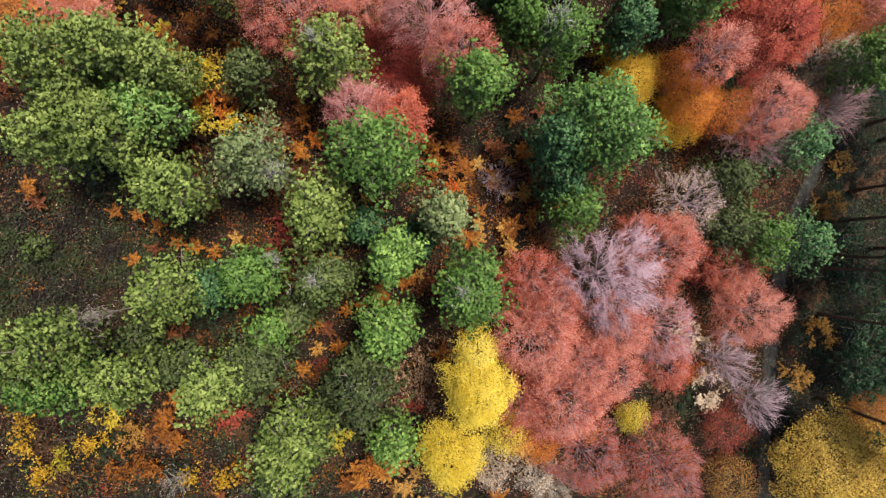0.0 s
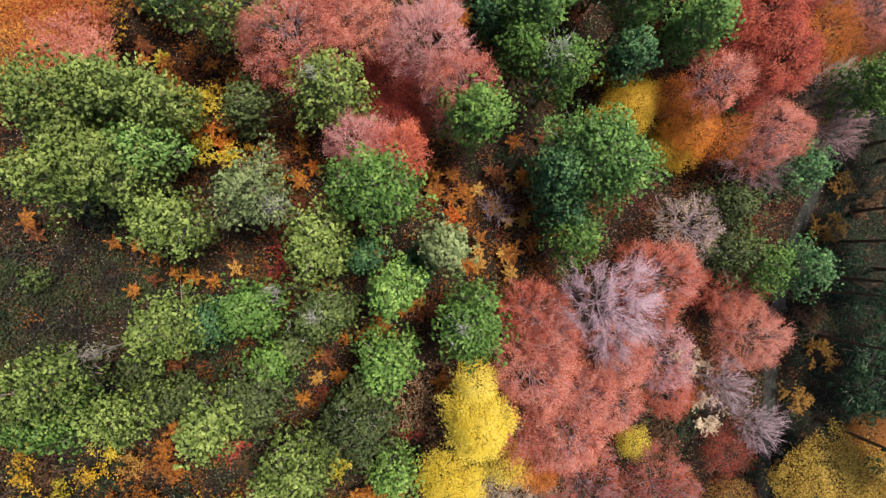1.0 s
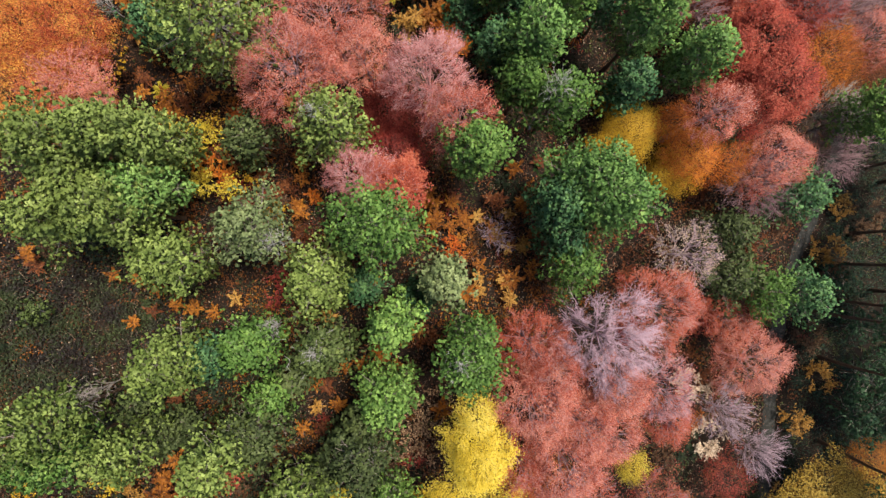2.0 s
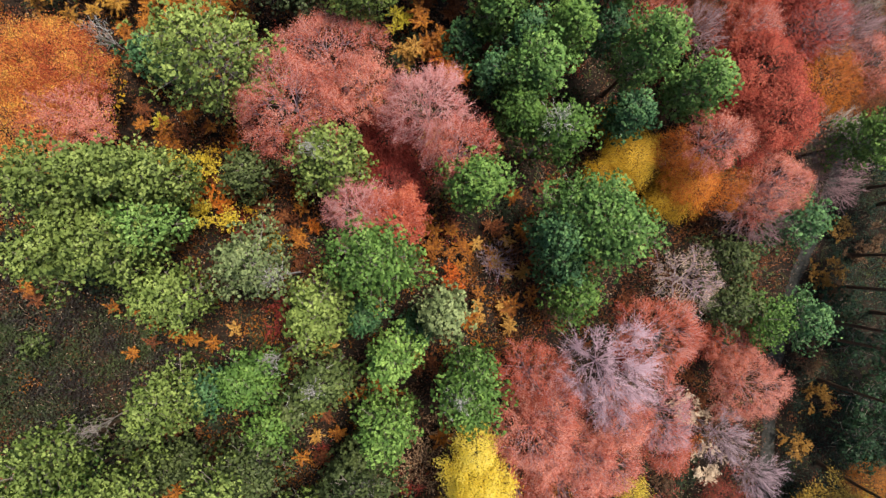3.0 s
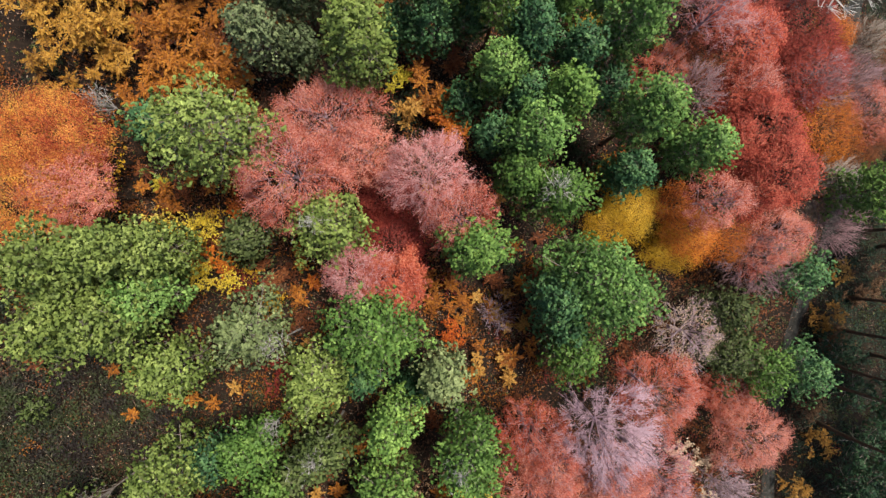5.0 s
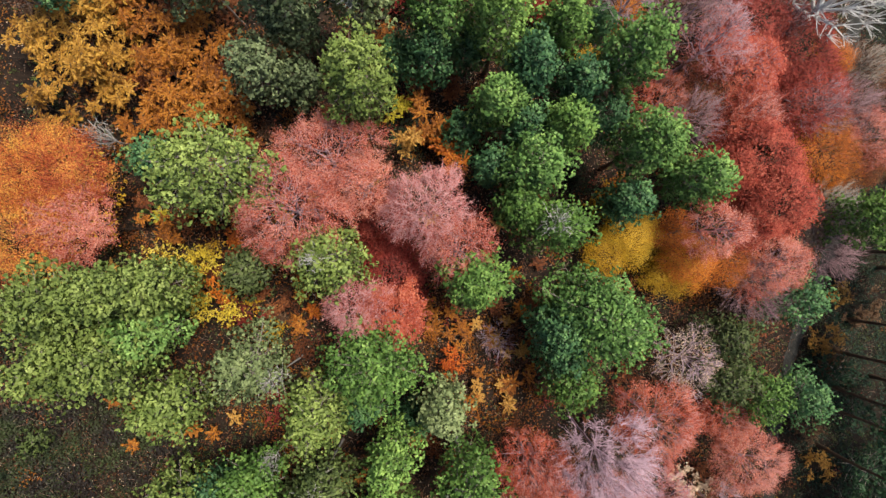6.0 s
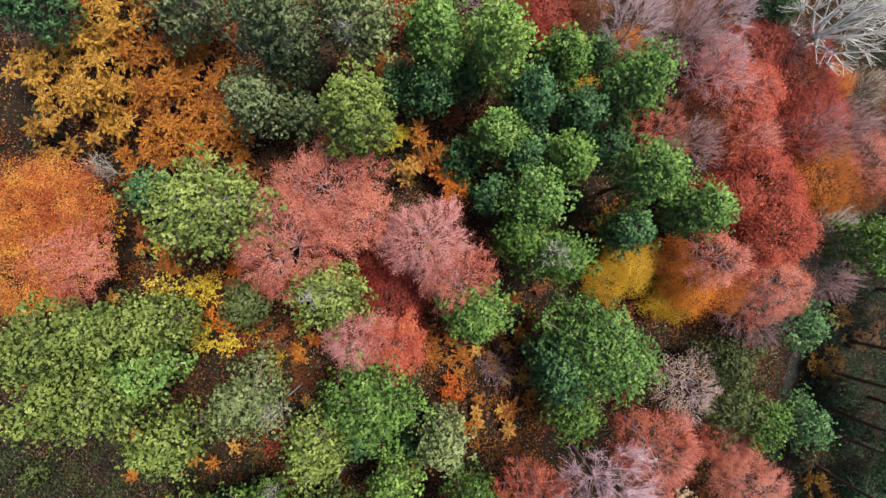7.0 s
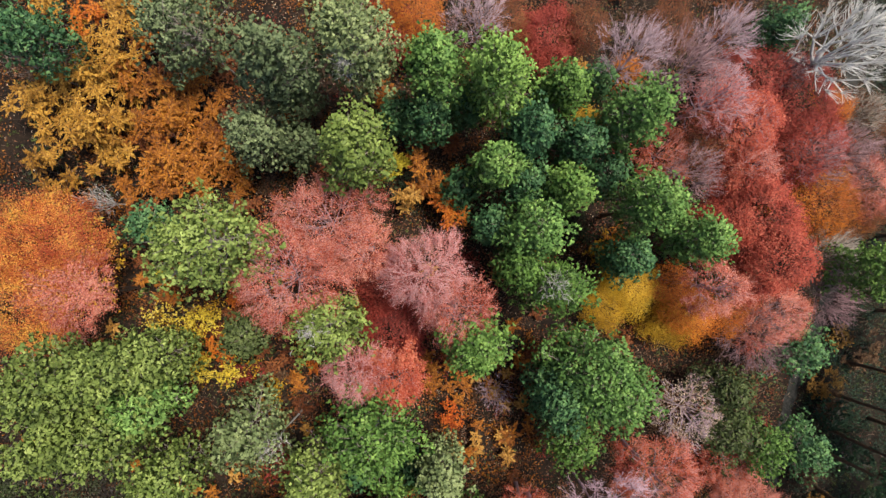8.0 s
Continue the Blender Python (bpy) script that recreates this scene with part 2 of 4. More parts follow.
def blades(centres, aims, length, width, count, rng, spread=0.9):
    """Needle tufts: wedges that fan out from one point, so that each tuft is one piece."""
    n = len(centres)
    d = unit(np.repeat(aims, count, 0).reshape(n, count, 3) + rng.normal(0, spread, (n, count, 3)))
    ln = length * rng.uniform(0.65, 1.15, (n, count, 1)) * rng.uniform(0.8, 1.2, (n, 1, 1))
    facing = unit(np.repeat(aims, count, 0).reshape(n, count, 3)) + [0, 0, 0.4] + rng.normal(0, 0.35, (n, count, 3))
    sidev = unit(np.cross(d, facing)) * width * 0.5
    tip = centres[:, None] + d * ln
    v = np.concatenate([centres[:, None], (tip + sidev).reshape(n, count, 3), (tip - sidev).reshape(n, count, 3)], 1)
    base = (np.arange(n) * (1 + 2 * count))[:, None]
    k = np.arange(count)[None]
    f = np.stack([base + 0 * k, base + 1 + k, base + 1 + count + k], -1)
    return v.reshape(-1, 3), f.reshape(-1, 3)


def leaf_quads(centres, length, width, rng, flat=0.5, aims=None):
    """Leaves: small folded diamonds, lying more or less level."""
    n = len(centres)
    nrm = unit(rng.normal(0, 1, (n, 3)) * flat + [0, 0, 1.0])
    along = unit(np.cross(nrm, rng.normal(0, 1, (n, 3)))) if aims is None else unit(aims - nrm * (aims * nrm).sum(1, keepdims=True))
    across = np.cross(nrm, along)
    s = rng.uniform(0.65, 1.3, (n, 1))
    a, b = along * length * 0.5 * s, across * width * 0.5 * s
    lift = nrm * width * 0.12
    v = np.stack([centres - a, centres + b + lift - a * 0.1, centres + a, centres - b + lift - a * 0.1], 1)
    return v.reshape(-1, 3), np.arange(n * 4).reshape(-1, 4)


def leaf_specks(centres, size, rng, flat=0.7, facing=None):
    """Small far leaves: one pointed blade each."""
    n = len(centres)
    nrm = unit(rng.normal(0, 1, (n, 3)) * flat + ([0, 0, 1.0] if facing is None else facing))
    along = unit(np.cross(nrm, rng.normal(0, 1, (n, 3))))
    across = np.cross(nrm, along)
    s = size * rng.uniform(0.6, 1.35, (n, 1))
    v = np.stack([centres - along * s * 0.55 - across * s * 0.42, centres - along * s * 0.55 + across * s * 0.42, centres + along * s * 0.75], 1)
    return v.reshape(-1, 3), np.arange(n * 3).reshape(-1, 3)


def joined(pieces):
    vs, fs, at = [], [], 0
    for v, f in pieces:
        vs.append(v)
        fs.append(np.asarray(f) + at)
        at += len(v)
    return np.concatenate(vs), np.concatenate(fs)


# ---- the ground ----
def ground_z(x, y):
    """The hillside falls towards +x and levels out far away on both sides."""
    x, y = np.asarray(x, float), np.asarray(y, float)
    z = -0.3 * 90 * np.tanh(x / 90) + 0.35 * np.sin(x * 0.21 + 1.3) * np.sin(y * 0.17) + 0.2 * np.sin(x * 0.53 + y * 0.41)
    return z


def track_x(y):
    """The middle of the gravel track."""
    return 37.4 + 0.06 * (y + 10) + 9.0 / (1 + np.exp(-(y - 8) / 5.0))


def build_ground():
    def steps(lo, hi):
        near = np.arange(lo, hi + 0.1, 1.2)
        far = np.cumsum(np.geomspace(1.2, 330, 24))
        return np.concatenate([lo - far[::-1], near, hi + far])
    gx, gy = steps(-48, 62), steps(-42, 66)
    X, Y = np.meshgrid(gx, gy)
    Z = ground_z(X, Y)
    near = np.exp(-(((X - 8) / 70) ** 4 + ((Y - 12) / 60) ** 4))
    rough = np.random.default_rng(3).normal(0, 0.06, Z.shape) * near
    flat = np.exp(-((X - track_x(Y)) / 2.6) ** 4)
    Z = Z + rough * (1 - flat)
    ny, nx = Z.shape
    i = np.arange(ny * nx).reshape(ny, nx)
    f = np.stack([i[:-1, :-1], i[:-1, 1:], i[1:, 1:], i[1:, :-1]], -1).reshape(-1, 4)
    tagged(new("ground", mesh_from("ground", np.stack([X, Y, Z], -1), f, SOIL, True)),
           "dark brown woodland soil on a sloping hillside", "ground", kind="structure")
    # the track: a crowned gravel strip, two ruts wide
    ys = np.arange(-60, 90, 0.7)
    across = np.array([-0.95, -0.8, -0.6, -0.3, 0.0, 0.3, 0.6, 0.8, 0.95])
    rise = np.array([-0.10, 0.05, 0.02, 0.07, 0.09, 0.07, 0.02, 0.05, -0.10])
    rng = np.random.default_rng(8)
    XX = track_x(ys)[:, None] + across[None] * rng.uniform(0.8, 1.2, (len(ys), 1))
    YY = np.repeat(ys[:, None], len(across), 1)
    ZZ = ground_z(XX, YY) + rise[None] + 0.02 + rng.normal(0, 0.012, XX.shape)
    i = np.arange(XX.size).reshape(XX.shape)
    f = np.stack([i[:-1, :-1], i[:-1, 1:], i[1:, 1:], i[1:, :-1]], -1).reshape(-1, 4)
    tagged(new("forest_track", mesh_from("forest_track", np.stack([XX, YY, ZZ], -1), f, GRAVEL, True)),
           "grey gravel forest track with shallow wheel ruts", "track", kind="structure")


build_ground()


# ---- trees ----
SEED = [100]


def start_thing(name, x, y):
    SEED[0] += 1
    ob = new(name)
    ob.empty_display_size = 0.5
    ob.matrix_world = pose(x, y, float(ground_z(x, y)) - 0.05)
    return ob, np.random.default_rng(SEED[0])


def trunk_line(h, rng, sway):
    k = np.linspace(0, 1, 9)
    bend = np.cumsum(rng.normal(0, sway, (9, 2)), 0) * k[:, None]
    bend -= bend[-1] * k[:, None] ** 1.5
    return np.column_stack([bend, k * h])


def at_height(line, z):
    return np.stack([np.interp(z, line[:, 2], line[:, i]) for i in range(3)], -1)


def pine(x, y, h, r, tone="green", depth=0.6, thin=1.0, full=1.0):
    """A pine: whorls of rising limbs on a bare trunk, with tufts of needles towards the tips."""
    ob, rng = start_thing("pine_tree", x, y)
    line = trunk_line(h, rng, 0.12)
    k = np.linspace(0, 1, 9)
    rad = (0.0105 * h) * (1 - k) ** 0.8 + 0.012
    rad[0] *= 1.35
    v, f = lofted(line, rad)
    part("trunk", mesh_from("trunk", v, f, BARK["pine"], True), ob)
    low = h * (1 - depth)
    lobes = rng.uniform(0.62, 1.28, 9)
    segs, hair, hubs, ways = [], [], [], []
    z = low
    while z < h - 0.15:
        u = (z - low) / (h - low)
        reach = r * (1 - u ** 1.9) ** 0.62 * (0.62 + 0.38 * min(1, u / 0.35))
        n = rng.integers(5, 8) if u < 0.85 else 5
        turn = rng.uniform(0, 6.28)
        for j in range(n):
            an = turn + j * 6.283 / n + rng.normal(0, 0.18)
            if rng.uniform() > 0.87 * thin + 0.05:
                continue
            lb = np.interp((an % 6.283) / 6.283 * 9, np.arange(10), np.append(lobes, lobes[0]))
            ln = max(0.25, reach * lb * rng.uniform(0.75, 1.1))
            rise = 0.1 + 0.9 * u + rng.normal(0, 0.1)
            p0 = at_height(line, z)
            tier = 1 + 0.16 * math.sin(2.1 * z + 3 * an + lobes[0] * 9)
            ln *= tier
            out = np.array([math.cos(an), math.sin(an), 0])
            p1 = p0 + out * ln * 0.55 + [0, 0, ln * 0.55 * rise * 0.6]
            p2 = p0 + out * ln + [0, 0, ln * rise * 0.6 + 0.12 * ln]
            rr = 0.012 + 0.011 * ln
            segs += [(p0, p1, rr, rr * 0.7), (p1, p2, rr * 0.7, 0.01)]
            side = np.array([-out[1], out[0], 0])
            m = max(1, int(0.5 + ln * full * 0.75))
            for s in np.linspace(1.0, 0.42, m + 1) if ln > 0.6 else (1.0,):
                q = p0 + (p1 - p0) * min(1, s / 0.55) if s < 0.55 else p1 + (p2 - p1) * (s - 0.55) / 0.45
                for sd in ((-1, 1) if s < 0.93 else (0,)):
                    if rng.uniform() > (0.35 + 0.65 * min(1, u / 0.45)) * (min(1.0, 0.8 * full) if sd else 1.0):
                        continue
                    w = rng.uniform(0.45, 0.95) * (1.25 - 0.6 * s) * min(1.2, 0.45 + 0.25 * ln)
                    t = q + side * sd * w + out * rng.uniform(0.0, 0.45) + [0, 0, rng.uniform(-0.35, 0.4)]
                    if sd:
                        hair.append((q, t))
                    hubs.append(t)
                    ways.append(out * 0.4 + side * sd * 0.3 + [0, 0, 0.8])
        z += rng.uniform(0.75, 1.2) * (1 - 0.4 * u)
    for q in range(4):
        hubs.append(line[-1] + [*(rng.normal(0, 0.25, 2)), rng.uniform(-0.35, 0.1)])
        ways.append(np.array([0, 0, 1.0]))
    p0, p1, r0, r1 = (np.array(c) for c in zip(*segs))
    v, f = tubes(p0, p1, r0, r1, 3)
    h0, h1 = np.array([c[0] for c in hair]).reshape(-1, 3), np.array([c[1] for c in hair]).reshape(-1, 3)
    hv, hf = slivers(h0, h1, 0.03)
    v, f = np.concatenate([v, hv]), [f, hf + len(v)]
    tagged(part("branchwork", mesh_from("branchwork", v, f, BARK["grey"]), ob, "thin grey branches"), kind="stuff")
    # every shoot carries a cushion of tufts
    hubs, ways = np.array(hubs), np.array(ways)
    per = 14
    big = rng.uniform(0.75, 1.5, (len(hubs), 1, 1))
    push = rng.normal(0, 1, (len(hubs), per, 3))
    push = push / np.linalg.norm(push, axis=-1, keepdims=True) * [0.39, 0.39, 0.33] * big
    tuft = (hubs[:, None] + push).reshape(-1, 3)
    aims = (unit(ways)[:, None] * 0.6 + push * 3.0).reshape(-1, 3)
    v, f = blades(tuft, aims, 0.24, 0.145, 5, rng, 0.5)
    # the tufts of one shoot are lit as one soft cushion
    out = unit(push + [0, 0, 0.12]) * 0.75 + unit(hubs - at_height(line, np.full(len(hubs), h * 0.7)))[:, None] * 0.3 + [0, 0, 0.3]
    nrm = unit(np.repeat(out.reshape(-1, 3), 11, 0))
    tagged(part("needles", mesh_from("needles", v, facing_out(v, f, nrm), NEEDLES[tone], normals=nrm), ob, "tufted green needles"), kind="stuff")
    words = {"light": "bright yellow-green", "green": "fresh green", "fresh": "mid-green", "dull": "shade-darkened olive", "deep": "deep dark green", "grey": "pale grey-green", "olive": "dull olive green", "sage": "muted sage-green", "pale": "pale yellow-green", "teal_shaded": "shade-darkened blue-green"}[tone]
    size = "tall" if h > 16 else "medium-high" if h > 11 else "young"
    return tagged(ob, f"{size} pine with {words} tufted needles on the hillside", "pine tree", "pines of the wood")


def limbs(h, r, rng, line, low, tips_n, dome, stout=1.0):
    """A branching crown: main limbs, boughs and twigs that end on a dome. Returns the segments and the tips with their ways."""
    n1, n2 = 7 + int(r), int(26 + 6 * r)
    turn, phase = rng.uniform(0, 6.283), rng.uniform(0, 6.283, 3)

    def on_dome(n, inner, shell):
        k = rng.permutation(n)
        ph, q = k * 2.39996 + rng.normal(0, 0.12, n) + turn, np.sqrt((k + 0.5) / n) * rng.uniform(0.94, 1.04, n)
        lump = 1 + 0.13 * np.sin(3 * ph + phase[0]) + 0.10 * np.sin(5 * ph + phase[1]) + 0.07 * np.sin(8 * ph + phase[2])
        rr = q * r * inner * lump
        zz = low + (h - low) * inner * (1 - dome * q ** 2.2) * rng.uniform(shell, 1.0, n) * (1 + 0.06 * np.sin(4 * ph + phase[1] + 5 * q))
        c = at_height(line, np.clip(zz, 0, h))
        return np.column_stack([c[:, 0] + rr * np.cos(ph), c[:, 1] + rr * np.sin(ph), zz])
    a = on_dome(n1, 0.55, 0.8)
    b = on_dome(n2, 0.8, 0.85)
    c = on_dome(tips_n, 1.0, 0.88)
    root_z = np.clip(low + (a[:, 2] - low) * 0.35 - np.hypot(a[:, 0], a[:, 1]) * 0.35, h * 0.18, h)
    root = at_height(line, root_z)
    pick = lambda q, p: np.argmin(((q[:, None] - p[None]) ** 2 * [1, 1, 0.35]).sum(-1), 1)
    ib, ic = pick(b, a), pick(c, b)
    k = 0.011 * h ** 0.5 * r ** 0.35
    mid = (root + a) / 2 + [0, 0, -0.05 * r]
    k *= stout
    segs = [(root, mid, k * 1.9, k * 1.45), (mid, a, k * 1.45, k * 1.1), (a[ib], b, k * 0.85, k * 0.5), (b[ic], c, k * 0.42, k * 0.16)]
    return segs, c, unit(c - b[ic])


def broadleaf(x, y, h, r, tone="coral", leafy=1.0, crown=0.48, bark="", dome=0.75, core=0.55, leaf=0.07, kind="beech_tree", words="", twigs=5, split=False, twig=0.014, stout=0.8, twig_len=1.0, fine=1, wander=0.36):
    """A broad-leaved tree. leafy: how much leaf is left; core: how bare the crown's middle is."""
    bark = bark or ("mauve" if tone in ("coral", "pink", "brick") else "grey" if tone == "cream" else "dark")
    ob, rng = start_thing(kind, x, y)
    hazy = tone in ("coral", "pink", "brick") and leafy > 0
    fine = max(fine, 2) if hazy else fine
    line = trunk_line(h * 0.92, rng, 0.10)
    low = h * (1 - crown)
    k = np.linspace(0, 1, 9)
    rad = 0.013 * h * (0.5 if not leafy and bark != "white" else 1.0) * (1 - k) ** 0.9 + 0.012
    rad[0] *= 1.4
    v, f = lofted(line, rad)
    part("trunk", mesh_from("trunk", v, f, BARK[bark], True), ob)
    tips_n = int(np.clip((20 if hazy else 16) * r * r, 40, 420))
    segs, tips, ways = limbs(h, r, rng, line, low, tips_n, dome, stout * (0.68 if hazy else 1.0))
    # fine twigs
    n = len(tips)
    t0 = np.repeat(tips, twigs, 0) - np.repeat(ways, twigs, 0) * rng.uniform(0, 0.6 if leafy else 2.2, (n * twigs, 1))
    away = unit(t0 - at_height(line, np.full(len(t0), low)))
    wd = unit(np.repeat(ways, twigs, 0) * 0.5 + away * 0.9 + rng.normal(0, wander, (len(t0), 3)))
    tl = rng.uniform(0.35, 1.0, (len(t0), 1)) * (0.55 + 0.12 * r) * twig_len
    t1 = t0 + wd * tl
    hair = [slivers(t0, t1, twig * 2)]
    if fine:
        m0 = np.repeat(t0 + (t1 - t0) * rng.uniform(0.25, 0.7, (len(t0), 1)), fine, 0)
        m1 = m0 + unit(np.repeat(wd, fine, 0) + rng.normal(0, 0.38, (len(m0), 3)) + [0, 0, 0.12]) * np.repeat(tl, fine, 0) * rng.uniform(0.35, 0.75, (len(m0), 1))
        hair.append(slivers(m0, m1, twig * 1.3, False))
    if split:
        for q in range(len(segs[0][0])):
            root, mid, end = segs[0][0][q], segs[0][1][q], segs[1][1][q]
            v, f = joined([tubes([root], [mid], segs[0][2], segs[0][3], 7), tubes([mid], [end], segs[1][2], segs[1][3], 7)])
            part("limb", mesh_from("limb", v, f, BARK[bark], True), ob)
        segs = segs[2:]
    v, f = joined([tubes(*s, 3) for s in segs])
    bough = part("branchwork", mesh_from("branchwork", v, f, BARK[bark]), ob, f"fine {'white' if bark == 'white' else 'grey'} branches")
    tagged(bough, kind="stuff")
    v, f = joined(hair)
    nrm = unit(unit(v - [0, 0, low * 0.9]) * 0.6 + [0, 0, 0.6] + np.repeat(rng.normal(0, 0.3, (len(v) // 3, 3)), 3, 0))
    tagged(part("twigwork", mesh_from("twigwork", v, facing_out(v, f, nrm), BARK["rosy" if hazy and leafy > 0.65 else bark], normals=nrm), ob, f"haze of hair-fine {'white' if bark == 'white' else 'mauve-grey' if bark == 'mauve' else 'grey'} twigs"), kind="stuff")
    if leafy > 0:
        per = int(round((20 if hazy else 19) * leafy))
        keep = np.ones(len(t0), bool)
        if core:
            q = np.hypot(*(t0[:, :2] - line[-1, :2]).T) / r
            thick = np.clip((q - 0.12) / (core + 0.3), 0.28, 1) if hazy else np.clip((q - 0.05) / core, 0.3, 1)
            keep = rng.uniform(0, 1, len(t0)) < thick
        s0, s1 = np.repeat(t0[keep], per, 0), np.repeat(t1[keep], per, 0)
        c = s0 + (s1 - s0) * rng.uniform(0.05, 1.1, (len(s0), 1)) + rng.normal(0, 0.17 if hazy else 0.28, (len(s0), 3))
        # leaves that hang further in, under the outer shell
        m = len(c) // 4
        deep, ph = np.sqrt(rng.uniform(0.15, 1, m)) * r * 0.95, rng.uniform(0, 6.283, m)
        zz = low + (h - low) * (1 - dome * (deep / r) ** 2.2) * rng.uniform(0.55, 0.88, m)
        c = np.concatenate([c, np.column_stack([deep * np.cos(ph), deep * np.sin(ph), zz])])
        out = unit(c - [0, 0, low * 0.8]) + [0, 0, 0.3]
        v, f = leaf_specks(c, leaf, rng, 0.55, out)
        own = unit(np.cross(v[1::3] - v[::3], v[2::3] - v[::3]))
        own *= np.sign((own * out).sum(1, keepdims=True) + 1e-9)
        nrm = np.repeat(unit(own * 0.55 + unit(out) * 0.7), 3, 0)
        tagged(part("leaves", mesh_from("leaves", v, facing_out(v, f, nrm), LEAVES[tone], normals=nrm), ob), kind="stuff")
    return tagged(ob, words or f"{tone} autumn-leaved tree with a domed crown", "tree", "broad-leaved trees of the wood")


def bare(x, y, h, r, bark="mauve", crown=0.5, dome=0.5, words="", twigs=7, stout=0.38, twig=0.015, fine=2, twig_len=1.7, wander=0.22):
    """A leafless tree."""
    return broadleaf(x, y, h, r, "mauve", 0.0, crown, bark, dome, kind="bare_tree", twigs=twigs, split=True, twig=twig, stout=stout, twig_len=twig_len, fine=fine, wander=wander,
                     words=words or "leafless tree with a haze of fine mauve-grey twigs")


SNAG = "dead silver-grey branches of a dying tree among the pines"
WHITE = "leafless tree with bright white bark and forking limbs"


def sapling(x, y, h, r, tone="amber", stars=7, words=""):
    """A young tree of the understorey: level sprays of pointed leaves that part like the rays of a star."""
    ob, rng = start_thing("sapling", x, y)
    line = trunk_line(h, rng, 0.08)
    k = np.linspace(0, 1, 9)
    v, f = lofted(line, 0.035 * (1 - k) + 0.010, 6)
    part("stem", mesh_from("stem", v, f, BARK["dark"], True), ob)
    segs, cs, am = [], [], []
    clumps = max(1, int(2.4 * r * r))
    for c in range(clumps):
        q = math.sqrt(rng.uniform(0, 1)) * max(0, r - 0.45) if clumps > 1 else 0.0
        an = rng.uniform(0, 6.283)
        hub = np.array([q * math.cos(an), q * math.sin(an), h * (1 - 0.35 * (q / r) ** 2) * rng.uniform(0.6, 1.0)])
        root = at_height(line, min(h, hub[2]) * 0.72)
        segs.append((root, hub, 0.02, 0.01))
        n = rng.integers(stars - 2, stars + 1)
        turn = rng.uniform(0, 6.283)
        for j in range(n):
            aa = turn + j * 6.283 / n + rng.normal(0, 0.15)
            d = unit(np.array([math.cos(aa), math.sin(aa), rng.uniform(-0.25, 0.3)]))
            ln = rng.uniform(0.6, 1.0) * (0.72 + 0.15 * r)
            segs.append((hub, hub + d * ln, 0.010, 0.004))
            side = np.array([-d[1], d[0], 0])
            for s in np.linspace(0.12, 1.0, 7):
                for sd in ((-1, 1) if s < 0.95 else (0,)):
                    wide = (1 - s) * 0.13 + 0.03
                    cs.append(hub + d * ln * s + side * sd * wide + rng.normal(0, 0.02, 3))
                    am.append(d + side * sd * 0.55)
    p0, p1, r0, r1 = (np.array(c) for c in zip(*segs))
    v, f = tubes(p0, p1, r0, r1, 3)
    tagged(part("branchwork", mesh_from("branchwork", v, f, BARK["dark"]), ob), kind="stuff")
    v, f = leaf_quads(np.array(cs), 0.29, 0.12, rng, 0.35, np.array(am))
    tagged(part("leaves", mesh_from("leaves", v, f, LEAVES[tone]), ob), kind="stuff")
    return tagged(ob, words or f"{tone} sapling with star-shaped sprays of leaves under the pines", "sapling", "understorey saplings")


def shrub(x, y, h, r, tone="yellow", count=85, leaf=0.13, bark="dark", words=""):
    """A loose shrub: a few stems from one root with scattered small leaves."""
    ob, rng = start_thing("shrub", x, y)
    n = int(7 + 5 * r)
    an, q = rng.uniform(0, 6.283, n), np.sqrt(rng.uniform(0, 1, n)) * r
    top = np.column_stack([q * np.cos(an), q * np.sin(an), h * (1 - 0.4 * (q / r) ** 2) * rng.uniform(0.75, 1, n)])
    mid = top * [0.35, 0.26, 0.5]
    v, f = joined([tubes(0 * top, mid, 0.03, 0.02, 3), tubes(mid, top, 0.02, 0.008, 3)])
    part("stem", mesh_from("stem", v, f, BARK[bark]), ob)
    m = 6
    s0 = np.repeat(mid + (top - mid) * 0.7, m, 0) + rng.normal(0, 0.1, (n * m, 3))
    s1 = s0 + rng.normal(0, 0.38, (n * m, 3)) * [1, 1, 0.5] + [0, 0, 0.15]
    v, f = slivers(s0, s1, 0.018)
    tagged(part("branchwork", mesh_from("branchwork", v, f, BARK[bark]), ob), kind="stuff")
    per = max(1, int(count * r * r * 3.2 / (n * m)))
    a0, a1 = np.repeat(s0, per, 0), np.repeat(s1, per, 0)
    c = a0 + (a1 - a0) * rng.uniform(0.2, 1.15, (len(a0), 1)) + rng.normal(0, 0.07, (len(a0), 3))
    v, f = leaf_specks(c, leaf * 1.1, rng, 0.6)
    tagged(part("leaves", mesh_from("leaves", v, f, LEAVES[tone]), ob), kind="stuff")
    return tagged(ob, words or f"loose shrub with small {tone if tone != 'freckled' else 'pale-freckled brown'} leaves on the wood's floor", "shrub", "shrubs of the wood")


